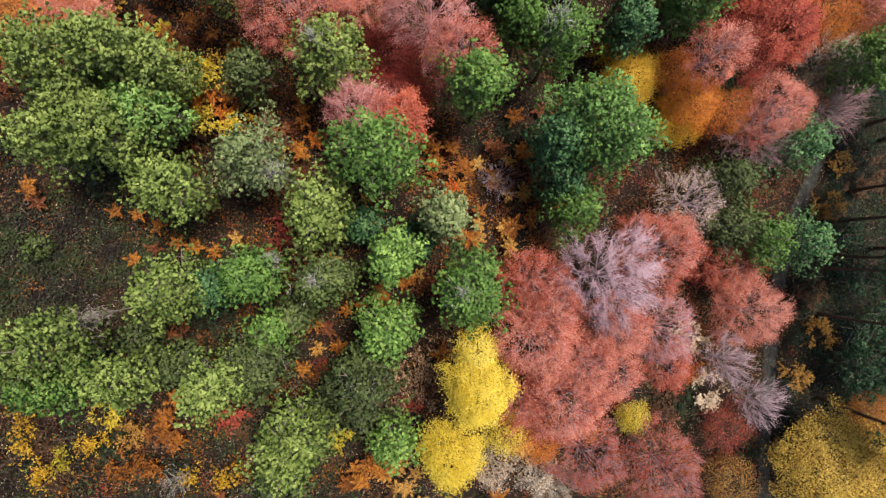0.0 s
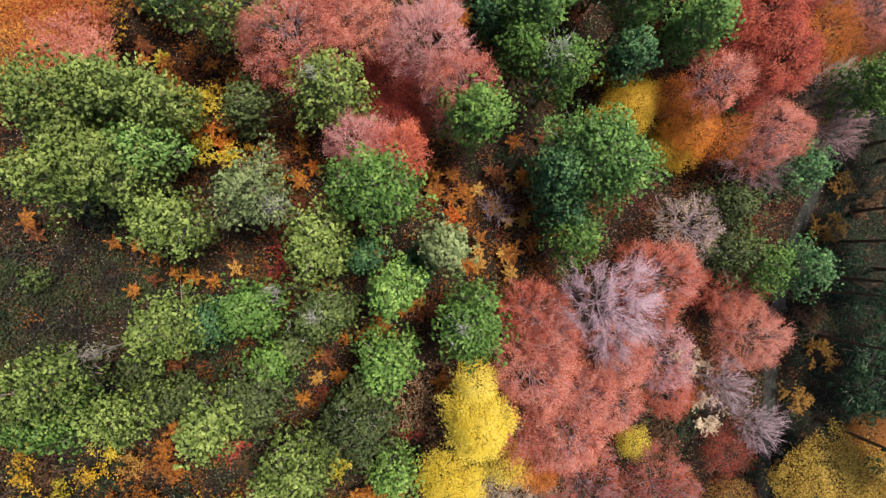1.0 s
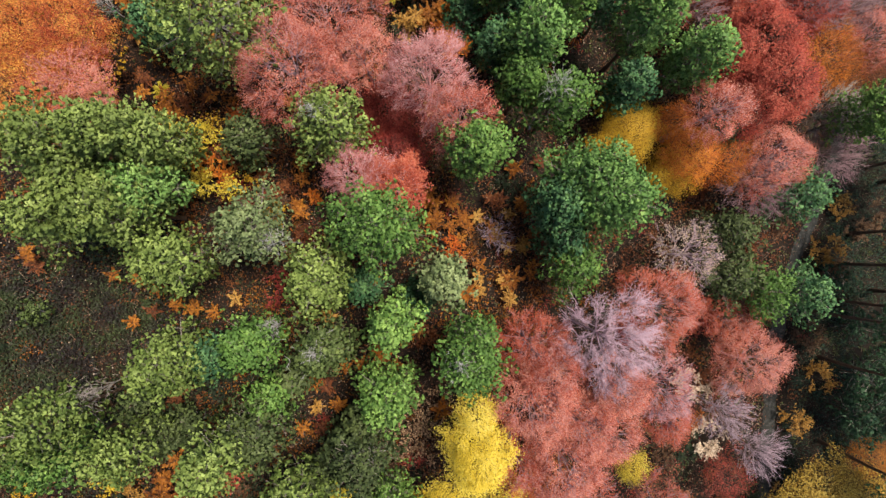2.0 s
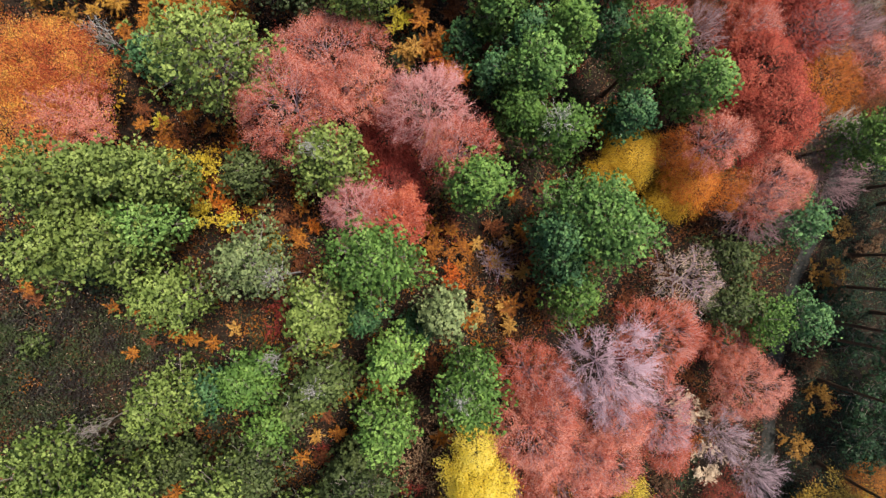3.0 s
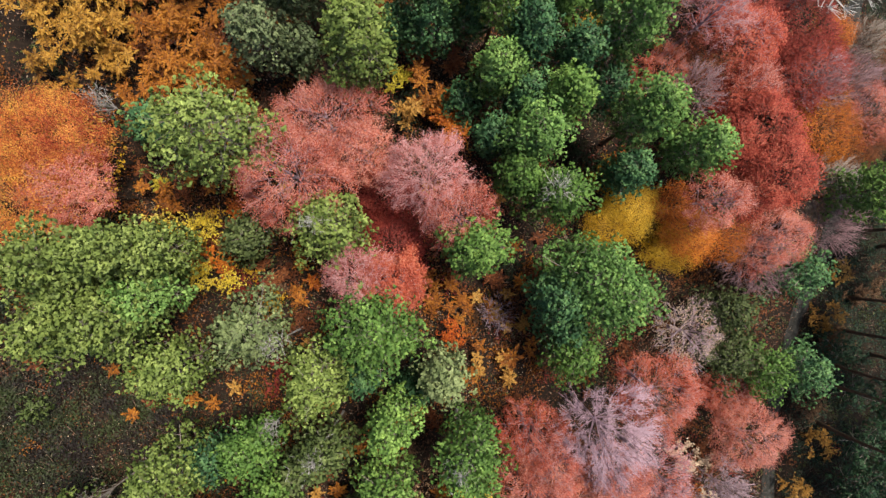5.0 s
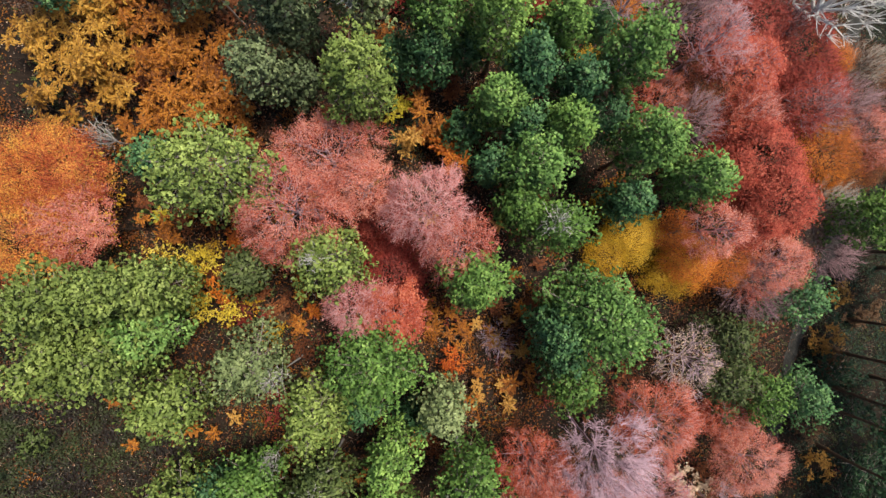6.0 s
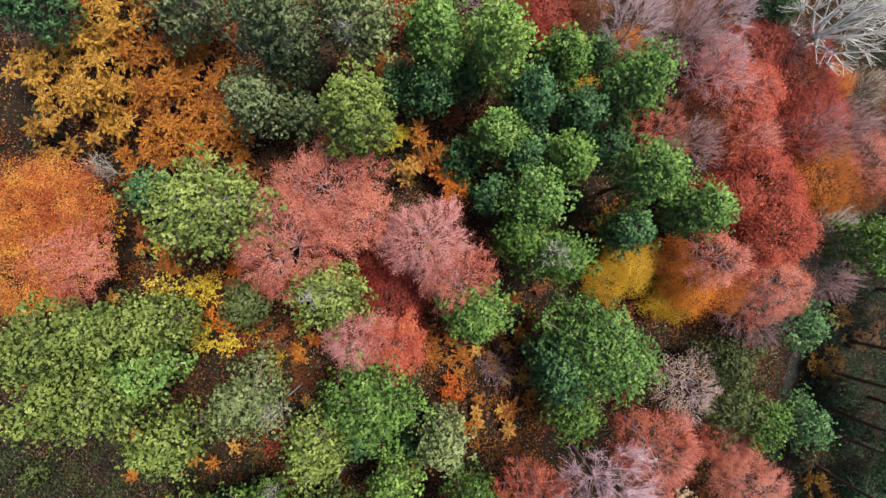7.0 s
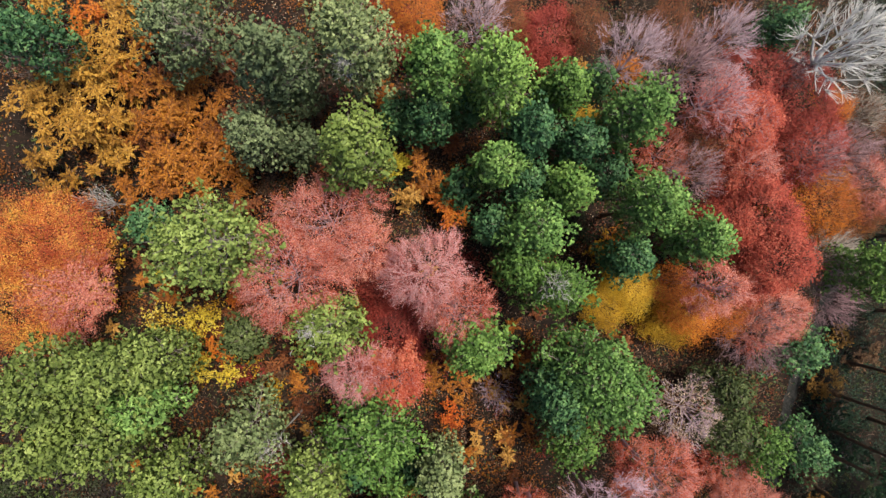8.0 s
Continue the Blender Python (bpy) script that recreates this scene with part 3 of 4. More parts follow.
def log(x, y, length, turn, girth=0.14, label="fallen dark log lying on the wood's floor"):
    """A fallen stem with broken stubs."""
    SEED[0] += 1
    rng = np.random.default_rng(SEED[0])
    ob = new("fallen_log")
    ob.matrix_world = pose(x, y, float(ground_z(x, y)) + girth * 0.6)
    k = np.linspace(-0.5, 0.5, 8)
    px, py = k * length * math.cos(turn), k * length * math.sin(turn)
    pz = ground_z(x + px, y + py) - float(ground_z(x, y)) + 0.25 + rng.normal(0, 0.02, 8)
    p = np.column_stack([px, py, pz])
    r = girth * np.linspace(1.0, 0.55, 8)
    v, f = tubes(p[:-1], p[1:], r[:-1], r[1:], 8)
    part("stem", mesh_from("stem", v, f, BARK["dark"], True), ob)
    for q in range(4):
        a = p[1 + q] + [0, 0, girth * 0.5]
        v, f = tubes([a], [a + rng.normal(0, 0.5, 3) + [0, 0, 0.35]], 0.04, 0.012, 5)
        part("stub", mesh_from("stub", v, f, BARK["dark"]), ob)
    return tagged(ob, label, "log")



# pines along the upper wood
pine(-28.1, 34.6, 11, 2.3, "deep")
pine(-18.6, 35.5, 13, 3.5, "sage")
pine(-10.9, 32.2, 19.5, 2.6, "sage")
pine(-13.2, 28.4, 13, 2.4, "sage")
pine(-6.2, 33.9, 20, 3.0, "grey")
pine(-5.9, 27.4, 19, 3.2, "light")
pine(-0.5, 33.4, 17.8, 2.4, "fresh")
pine(-1.1, 31.0, 13, 2.0, "deep")
pine(4.3, 32.6, 20.5, 2.8, "green")
pine(9.4, 32.5, 18.4, 1.8, "green")
pine(6.8, 29.2, 18.8, 1.8, "deep")
pine(4.3, 26.7, 16.3, 2.0, "fresh")
pine(6.9, 25.2, 13, 2.1, "deep")
pine(9.9, 24.7, 17.4, 1.8, "green")
pine(11.2, 28.7, 16, 2.1, "deep")
pine(7.4, 21.5, 17.6, 2.8, "fresh")
pine(15.2, 30.4, 20.5, 3.0, "fresh")
pine(16.8, 23.7, 18.8, 2.5, "fresh")
shrub(16.5, 20.3, 4, 1.9, "gold")
shrub(18.0, 21.4, 4, 1.7, "amber")
pine(21.2, 21.1, 18.5, 2.3, "fresh")
pine(16.3, 19.3, 14, 2.0, "deep")
pine(9.3, 17.0, 16.1, 2.9, "green")
pine(6.3, 18.6, 14.5, 2.2, "green")
pine(4.2, 22.1, 12, 1.7, "deep")

# pines of the middle wood
pine(12.4, 9.5, 18.9, 4.2, "fresh", full=1.7)
# two added deep-toned pines stand in for the big crown's shaded left flank
pine(9.4, 9.0, 15.8, 2.1, "deep", full=1.3)
pine(10.4, 6.2, 12, 2.3, "deep")
pine(11.6, 3.4, 12, 2.5, "green", thin=0.75)
pine(2.7, 12.6, 16.6, 2.7, "green")
pine(-8.3, 14.5, 14.3, 3.0, "light")
pine(-15.4, 20.5, 18.2, 4.0, "light")
pine(-24.6, 11.6, 16.5, 2.6, "pale", full=1.15)
pine(-21.0, 12.3, 17.5, 2.4, "pale", full=1.15)
pine(-19.8, 12.8, 15, 1.9, "pale", full=1.15)
pine(-20.6, 9.5, 13.5, 2.1, "fresh")
pine(-25.6, 7.2, 13.4, 2.4, "pale", full=1.15)
pine(-22.1, 7.7, 15.5, 2.6, "pale", full=1.15)
pine(-18.8, 4.6, 14, 2.6, "light")
pine(-23.6, 9.7, 14.5, 2.2, "pale")
pine(-14.0, 6.7, 12.8, 3.1, "grey")
pine(-4.6, 6.8, 17.6, 3.2, "green")
pine(0.1, 2.5, 13.5, 2.2, "grey")
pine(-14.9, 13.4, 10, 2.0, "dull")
pine(41.1, 18.2, 17, 2.6, "green")
pine(35.3, 10.1, 11.5, 3.6, "deep")
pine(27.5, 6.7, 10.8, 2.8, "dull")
pine(31.4, 1.0, 11.2, 3.0, "green")
pine(35.4, 0.9, 11.8, 3.1, "deep")
pine(27.5, 2.2, 10, 2.9, "dull")
pine(31.7, 40.9, 13, 2.2, "deep")

# pines of the lower wood
pine(-9.3, 2.9, 13.6, 3.0, "light")
pine(-19.0, -3.0, 13.2, 2.7, "light")
pine(-17.1, -3.0, 10, 1.6, "deep")
pine(-14.0, -1.8, 12.6, 2.3, "green")
pine(-26.0, -6.2, 14.5, 2.8, "light")
pine(-26.9, -9.3, 12, 2.1, "green")
pine(-22.1, -8.7, 13.3, 2.1, "light")
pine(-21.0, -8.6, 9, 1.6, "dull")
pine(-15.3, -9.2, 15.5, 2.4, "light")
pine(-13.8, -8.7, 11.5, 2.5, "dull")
pine(-13.5, -6.4, 9, 1.6, "green")
pine(-10.9, -14.1, 13.5, 3.3, "light")
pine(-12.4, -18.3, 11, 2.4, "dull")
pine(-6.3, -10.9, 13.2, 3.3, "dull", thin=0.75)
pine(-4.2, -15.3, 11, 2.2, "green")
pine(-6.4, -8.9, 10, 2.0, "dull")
pine(-4.3, -6.2, 14, 2.2, "green")
pine(2.0, -3.2, 17.2, 3.3, "green")
pine(-8.9, -2.4, 13.4, 2.2, "olive")
pine(-3.9, -0.8, 15.3, 2.0, "green")

# red and pink beeches
broadleaf(-8.7, 22.0, 13.4, 3.8, "coral", core=0.85)
broadleaf(-10.8, 18.1, 15.8, 3.8, "coral")
broadleaf(-6.3, 20.2, 13, 2.6, "coral")
broadleaf(-1.0, 18.3, 16, 3.2, "pink", 0.55, bark="blush", fine=3, twigs=7, twig_len=1.3)
broadleaf(1.2, 15.2, 15.8, 2.8, "coral", bark="mauve")
broadleaf(-6.5, 10.6, 13.2, 2.5, "pink", 0.6, bark="blush", twigs=7, twig_len=1.3)
broadleaf(-3.8, 9.8, 12.8, 2.6, "brick", 1.0, leaf=0.125)
broadleaf(-4.3, 12.9, 6, 3.1, "crimson", 0.9, leaf=0.125)
broadleaf(-4.9, 17.2, 5, 2.5, "crimson", 0.9, leaf=0.125)
broadleaf(-28.4, 20.5, 9, 4.0, "ember", 1.4, core=0.15)
broadleaf(-27.3, 17.2, 8.6, 3.3, "coral", core=0.15)
broadleaf(-29.6, 16.0, 8.4, 3.4, "ember", 1.3)
broadleaf(-30.1, 19.7, 8.4, 2.8, "ember", core=0.15)
broadleaf(28.1, 23.0, 16.5, 4.4, "red", leaf=0.125)
broadleaf(29.0, 19.4, 18.0, 3.6, "red", leaf=0.115)
broadleaf(23.6, 16.8, 18.0, 2.5, "coral")
broadleaf(21.7, 16.9, 10.2, 2.0, "orange", 1.0, core=0.15)
broadleaf(32.1, 13.8, 11.6, 3.7, "coral")
broadleaf(27.3, 31.6, 14.5, 3.8, "red", 0.8, bark="mauve", leaf=0.125)
broadleaf(30.1, 36.8, 12, 3.2, "crimson", 0.7, leaf=0.125)
broadleaf(27.9, 27.3, 15, 3.0, "coral", 0.8, bark="mauve")
broadleaf(24.9, 30.1, 12, 3.1, "rust")
broadleaf(35.3, 35.2, 11, 4.4, "crimson", 0.6, leaf=0.125)
broadleaf(37.3, 30.8, 10, 4.0, "crimson", 0.5, bark="mauve", leaf=0.125)
broadleaf(44.4, 26.7, 10, 3.5, "coral", 0.8)
broadleaf(39.6, 25.2, 8.8, 4.6, "orange", 0.8, core=0.15)
broadleaf(44.7, 24.5, 8, 3.0, "rust", 1.1)
broadleaf(40.6, 35.0, 9.5, 2.2, "orange", 1.2, core=0.15)
broadleaf(21.0, 29.2, 10, 2.8, "brick", 0.8)
broadleaf(12.6, 31.2, 12, 0.9, "gold", core=0.15)
broadleaf(44.9, 33.5, 8, 3.6, "rust", 0.6)
broadleaf(-2.4, 40.3, 8, 2.9, "orange", core=0.15)
broadleaf(-4.1, 39.1, 6, 2.4, "crimson", leaf=0.125)
broadleaf(10.0, 40.2, 6, 3.2, "crimson", leaf=0.125)
broadleaf(6.1, 41.2, 6, 2.0, "rust")
broadleaf(16.6, 35.8, 12, 1.6, "orange", core=0.15)
broadleaf(21.6, 41.4, 10, 2.5, "rust")
broadleaf(13.4, 40.6, 9, 2.3, "rust", 1.1)
broadleaf(24.0, 14.3, 9.8, 2.7, "orange", 1.3, core=0.15)
broadleaf(28.1, 14.2, 8.6, 3.0, "orange", 0.8, core=0.15)
broadleaf(18.3, 16.6, 7.8, 2.8, "gold", 1.4, core=0.15)
broadleaf(16.1, 14.5, 5.5, 2.3, "gold", core=0.15)
broadleaf(23.0, 13.0, 6.5, 2.5, "gold", 1.2, core=0.15)
broadleaf(29.7, -2.3, 7, 3.0, "brick", 0.9)
broadleaf(23.7, 4.5, 9.6, 3.3, "cream", 0.2, bark="mauve", fine=3, leaf=0.075, core=0.6)
shrub(49.1, 8.5, 3, 2.9, "brown")
bare(15.5, 35.9, 18.4, 3.1)
bare(20.2, 35.2, 18.2, 3.2, "plum")
bare(23.8, 37.8, 18.5, 2.8)
broadleaf(23.3, 33.1, 18.4, 2.8, "pink", 0.4, bark="mauve")
bare(22.9, 27.2, 14, 2.6, "plum")
bare(42.1, 30.2, 9, 3.6, "plum")
bare(31.4, 11.4, 9.5, 3.6, "plum")
bare(40.2, 19.4, 9, 3.4, "grey")
bare(41.5, 15.3, 8, 3.3, "plum")
bare(3.1, 38.6, 14, 2.7)
bare(36.0, 38.3, 19.5, 4.6, "white", words=WHITE, twigs=4, stout=1.2, twig=0.013, fine=4, twig_len=0.85, wander=0.5)
broadleaf(7.6, -7.3, 16.4, 3.4, "coral")
broadleaf(11.4, -9.3, 16, 3.0, "coral")
broadleaf(7.4, -2.9, 14, 3.0, "brick")
broadleaf(8.8, -4.6, 16.2, 2.7, "coral")
broadleaf(19.3, -0.2, 14.6, 3.7, "brick", 0.75)
broadleaf(18.8, -7.0, 15.4, 3.0, "pink", 0.5, bark="mauve")
broadleaf(14.6, -6.6, 16, 2.7, "coral")
broadleaf(13.9, -10.2, 15.6, 2.6, "coral", 0.8)
broadleaf(10.0, -12.3, 16, 3.5, "coral")
broadleaf(6.4, -12.7, 13.5, 2.6, "brick")
broadleaf(8.5, -16.6, 11, 2.0, "orange", 0.8, core=0.15)
broadleaf(12.3, -17.6, 13.5, 3.4, "brick", 0.5, bark="plum")
broadleaf(19.7, -19.6, 12.5, 3.7, "brick", 0.5, bark="plum")
broadleaf(20.4, -10.5, 12, 2.3, "brick")
broadleaf(30.9, -6.4, 8.6, 3.8, "coral", 0.8)
bare(27.7, -10.9, 9.6, 2.6)
bare(32.0, -15.5, 8.8, 2.6)
broadleaf(29.4, -18.6, 5.8, 2.3, "crimson", 0.6)
bare(13.3, -2.2, 17.2, 4.1, "lilac", fine=3, twigs=9, wander=0.3)
bare(10.1, -21.7, 7, 2.1, "grey")

# yellow trees
broadleaf(2.8, -11.2, 16, 2.6, "yellow", 1.4, core=0.15, leaf=0.095)
broadleaf(2.7, -8.2, 15, 1.7, "yellow", 1.1, core=0.15, leaf=0.09)
broadleaf(0.7, -16.7, 12.8, 2.6, "yellow", 1.2, core=0.15, leaf=0.095)
broadleaf(5.1, -15.2, 12.5, 1.8, "yellow", 0.6, core=0.15)
broadleaf(6.6, -15.9, 11, 1.9, "ember", 0.6, core=0.15)
broadleaf(4.2, -18.6, 10, 2.0, "cream", 0.25, core=0.15)
broadleaf(8.4, -19.6, 9, 2.2, "cream", 0.2, core=0.15, fine=3)
broadleaf(18.9, -17.0, 4.4, 1.6, "yellow", core=0.15)
broadleaf(39.5, -22.3, 10.6, 5.2, "hazel", 0.6, core=0.15, leaf=0.11)
broadleaf(43.9, -23.3, 10.5, 4.6, "hazel", 0.6, core=0.15, leaf=0.11)
broadleaf(47.7, -18.3, 6, 2.5, "amber", core=0.15)
broadleaf(30.7, -24.9, 4, 2.9, "tan", 0.35, core=0.15)

# understorey
shrub(1.0, 5.0, 5.0, 1.25, "flame", 190, 0.11, words="bright flame-orange young maple in the hollow")
sapling(1.7, 7.0, 2.6, 1.5, "amber")
sapling(6.1, 1.7, 2.4, 0.8, "tan")
sapling(3.3, 2.4, 2.4, 0.7, "tan")
sapling(-0.4, 7.7, 2.5, 1.3, "amber")
sapling(-0.9, 9.9, 3, 1.2, "amber")
sapling(7.6, 9.4, 2.6, 1.2, "amber")
sapling(-1.9, 27.0, 7.4, 2.2, "amber")
sapling(-2.8, 25.0, 6.8, 1.7, "tan")
sapling(-0.4, 25.6, 6.8, 1.8, "amber")
sapling(0.6, 23.7, 7.6, 1.9, "orange", 9)
sapling(-27.2, 31.0, 6.9, 3.1, "honey")
sapling(-28.1, 32.7, 6.5, 2.1, "honey")
sapling(-25.1, 35.5, 6, 2.6, "honey")
sapling(-23.8, 29.6, 5, 2.2, "amber")
sapling(-21.3, 29.0, 5, 2.8, "amber")
sapling(-19.5, 28.0, 4.8, 2.2, "amber")
sapling(-23.9, 33.7, 5, 2.0, "amber")
sapling(-21.1, 32.8, 5, 2.7, "amber")
sapling(-27.6, 26.3, 4, 1.1, "honey")
sapling(-17.0, 27.2, 4, 1.5, "amber")
sapling(-29.1, 38.0, 6, 2.1, "honey")
sapling(-11.8, 4.2, 2.5, 0.7, "tan")
sapling(-12.7, 8.4, 2.5, 1.0, "amber")
sapling(-19.6, 11.9, 4, 1.4, "orange")
shrub(-14.4, 8.1, 3, 1.5, "gold")
shrub(-20.6, 12.8, 7, 1.2, "yellow")
shrub(-22.1, 14.5, 7, 1.1, "yellow")
shrub(-19.8, 14.4, 6.8, 1.2, "yellow")
shrub(-19.4, 10.3, 7, 1.1, "yellow")
shrub(-17.2, 9.9, 6.5, 1.2, "yellow")
shrub(-28.3, 14.3, 6, 1.3, "gold")
shrub(-25.3, 16.9, 9, 1.2, "gold")
shrub(-16.7, 9.7, 2.5, 1.8, "crimson")
shrub(-20.8, 13.2, 3, 1.4, "amber")
sapling(-5.3, -4.3, 2.5, 1.4, "amber")
sapling(-3.2, -3.0, 2.5, 1.0, "amber")
sapling(-2.2, -2.4, 2.5, 0.7, "tan")
sapling(-11.5, -6.3, 2.5, 1.1, "amber")
sapling(-9.2, -8.2, 2.5, 1.1, "amber")
sapling(-6.2, 2.1, 2.5, 0.6, "tan")
sapling(6.3, 5.2, 2.5, 0.9, "tan")
sapling(-32.1, 5.0, 3, 1.0, "amber")
sapling(-24.5, 2.8, 2.5, 0.9, "amber")
sapling(-23.1, 1.9, 2.5, 0.9, "amber")
sapling(-20.5, 0.0, 2.5, 1.0, "amber")
sapling(-17.6, 0.8, 2.5, 0.7, "tan")
sapling(-25.3, -0.9, 2, 0.6, "amber")
sapling(-23.4, -14.1, 3, 1.7, "amber")
sapling(-22.1, -15.7, 3, 1.2, "amber")
sapling(-6.6, -19.6, 4, 2.0, "amber")
sapling(-3.9, -20.4, 4, 2.1, "tan")
sapling(-3.1, -18.3, 4, 1.0, "tan")
sapling(-8.9, -16.4, 4, 1.4, "lime")
shrub(-32.9, -12.7, 3, 1.1, "gold")
shrub(-27.3, -13.3, 3.5, 1.4, "yellow")
shrub(-25.2, -15.0, 3.5, 1.4, "tan")
shrub(-25.9, -17.5, 3.5, 1.6, "amber")
shrub(-29.9, -16.6, 3, 1.1, "lime")
shrub(-32.4, -15.0, 3, 1.3, "gold")
shrub(-18.0, -13.8, 3, 1.6, "red")
shrub(-21.7, -7.3, 3, 1.6, "rust")
shrub(-18.3, -19.3, 3, 1.3, "gold")

# the tall dark stand beyond the track
pine(48.3, 6.9, 20, 3.2, "deep", 0.42)
pine(46.1, 3.3, 21, 3.0, "deep", 0.42)
pine(42.6, -2.2, 21, 3.0, "deep", 0.40)
pine(43.6, -7.5, 20, 3.2, "deep", 0.42)
pine(43.8, -17.3, 21, 3.2, "deep", 0.42)
pine(51.1, 0.1, 20, 3.2, "deep", 0.45)
pine(50.2, -12.0, 20, 3.2, "deep", 0.45)
pine(51.9, -23.1, 20, 3.2, "deep", 0.45)
pine(52.8, -6.7, 20, 3.4, "deep", 0.45)
pine(52.3, 13.0, 20, 3.4, "deep", 0.45)
pine(52.9, 21.9, 20, 3.4, "deep", 0.45)
pine(45.4, -0.8, 20, 3.0, "deep", 0.42)
pine(50.8, 14.9, 19, 3.0, "deep", 0.45)
pine(52.5, 32.6, 19, 3.2, "deep", 0.45)
# low pines whose extra-dark needles paint shade under the tall stand
pine(46.3, -9.0, 7, 3.4, "teal_shaded")
pine(45.1, -13.1, 8, 3.7, "teal_shaded")
pine(44.7, 1.3, 4, 2.6, "teal_shaded")
pine(46.7, -3.7, 4, 2.9, "teal_shaded")

# dead and leafless crowns among the pines
bare(8.7, 17.2, 18.2, 1.5, "dead", 0.4, words=SNAG, twigs=2, fine=2, stout=0.75)
bare(-6.3, 32.2, 19.1, 1.0, "dead", 0.35, words=SNAG, twigs=2, fine=2, stout=0.75)
bare(-17.3, 34.9, 14, 1.3, "grey", 0.4, words=SNAG, twigs=2, fine=2, stout=0.75)
bare(-25.6, 23.8, 7.2, 1.3, "dead", 0.6, words=SNAG, twigs=2, fine=2, stout=0.75)
bare(-29.9, 33.6, 8.6, 1.2, "grey", 0.5, words=SNAG, twigs=2, fine=2, stout=0.75)
bare(-9.8, 3.5, 6, 1.6, "mauve", 0.6)
bare(5.3, 6.5, 4, 1.6, "mauve", 0.7)
bare(-8.9, 14.5, 15.8, 0.5, "dead", 0.3, words=SNAG, twigs=2, fine=2, stout=0.75)
bare(-23.4, -4.5, 12.5, 0.7, "grey", 0.4, words=SNAG, twigs=2, fine=2, stout=0.75)
bare(-12.5, 5.6, 12.1, 1.3, "dead", 0.4, words=SNAG, twigs=2, fine=2, stout=0.75)
bare(-12.9, -0.8, 10.6, 1.0, "dead", 0.4, words=SNAG, twigs=2, fine=2, stout=0.75)
bare(-21.3, -18.7, 5.1, 1.5, "grey", 0.6, words=SNAG, twigs=2, fine=2, stout=0.75)
bare(-6.1, -10.6, 12.6, 1.2, "dead", 0.4, words=SNAG, twigs=2, fine=2, stout=0.75)
bare(1.4, -3.0, 18.4, 0.7, "dead", 0.25, words=SNAG, twigs=2, fine=2, stout=0.75)
bare(-9.0, -2.2, 14.4, 0.7, "dead", 0.25, words=SNAG, twigs=2, fine=2, stout=0.75)

# more understorey of the upper wood
sapling(-30.0, 30.6, 6, 2.1, "honey")
sapling(-26.2, 30.0, 6, 1.9, "honey")
sapling(-30.1, 33.9, 6, 1.7, "honey")
sapling(-26.7, 34.2, 6, 1.7, "honey")
sapling(-25.1, 38.4, 5, 1.9, "honey")
sapling(-27.5, 37.5, 5.5, 1.9, "orange")
sapling(-29.4, 27.8, 5, 1.5, "honey")
sapling(-25.6, 27.9, 4.5, 1.7, "honey")
sapling(-22.9, 26.9, 4.5, 2.0, "amber")
sapling(-19.1, 32.0, 4.5, 1.8, "amber")
sapling(-18.0, 30.5, 4, 1.6, "rust")
sapling(-23.7, 36.7, 4, 1.6, "amber")
sapling(-24.6, 25.1, 4, 1.6, "amber")
sapling(-20.5, 26.1, 4, 1.8, "amber")
sapling(-3.9, 27.5, 6, 1.4, "lime")
sapling(1.0, 30.1, 4, 1.6, "rust")
sapling(-5.0, 33.5, 5, 1.6, "amber")
sapling(-1.8, 30.3, 5, 1.4, "rust")
sapling(-4.5, 31.6, 5, 1.2, "amber")
sapling(4.9, 6.7, 2.4, 1.0, "amber")
sapling(8.8, 6.5, 2.4, 0.8, "rust")
sapling(5.4, 9.5, 2.4, 1.0, "rust")
sapling(1.1, 9.7, 2.6, 0.9, "rust")
sapling(-13.7, 10.4, 2.6, 0.9, "rust")
sapling(-15.0, 10.0, 2.6, 1.0, "rust")
sapling(-9.0, 11.2, 2.6, 1.0, "rust")
shrub(-30.0, 22.1, 8, 1.6, "gold")
shrub(-27.1, 22.2, 8, 1.4, "yellow")
shrub(-27.4, 18.5, 9, 1.4, "gold")
shrub(22.2, 12.8, 7, 1.9, "gold")
shrub(-18.2, 14.2, 6, 1.1, "yellow")
shrub(46.3, 9.9, 2.5, 1.8, "tan")
shrub(43.9, 5.0, 3.5, 2.5, "tan")
shrub(45.0, 2.3, 3, 2.2, "brown")
sapling(4.6, 10.0, 2.4, 1.0, "rust")
sapling(8.6, 9.9, 2.4, 1.0, "rust")
sapling(-4.3, 14.9, 2.4, 0.9, "rust")
sapling(-7.3, 15.2, 2.4, 0.9, "amber")
sapling(-13.0, 8.9, 2.4, 0.9, "amber")
sapling(-12.3, 11.2, 2.4, 0.8, "amber")
sapling(-10.1, -10.8, 2.4, 1.1, "rust")
sapling(-11.9, -10.2, 2.4, 1.0, "amber")
sapling(-11.0, -8.8, 2.4, 0.9, "tan")
sapling(-8.7, -5.5, 2.4, 0.9, "amber")
sapling(-7.3, -5.2, 2.4, 0.9, "amber")
sapling(-4.3, -5.3, 2.4, 0.9, "amber")
sapling(-21.9, 0.5, 2.4, 0.9, "amber")
sapling(-23.6, 0.0, 2.4, 0.8, "rust")
sapling(-19.0, -0.2, 2.4, 0.8, "amber")
sapling(-26.3, 3.0, 2.4, 0.8, "amber")
sapling(-31.6, 4.0, 2.6, 1.0, "rust")
sapling(-8.1, -20.2, 3.6, 1.5, "amber")
sapling(-5.2, -19.4, 3.6, 1.3, "amber")
shrub(-1.3, -10.5, 3, 1.9, "freckled", 120, 0.10)
shrub(-28.2, -15.5, 3, 1.2, "gold")
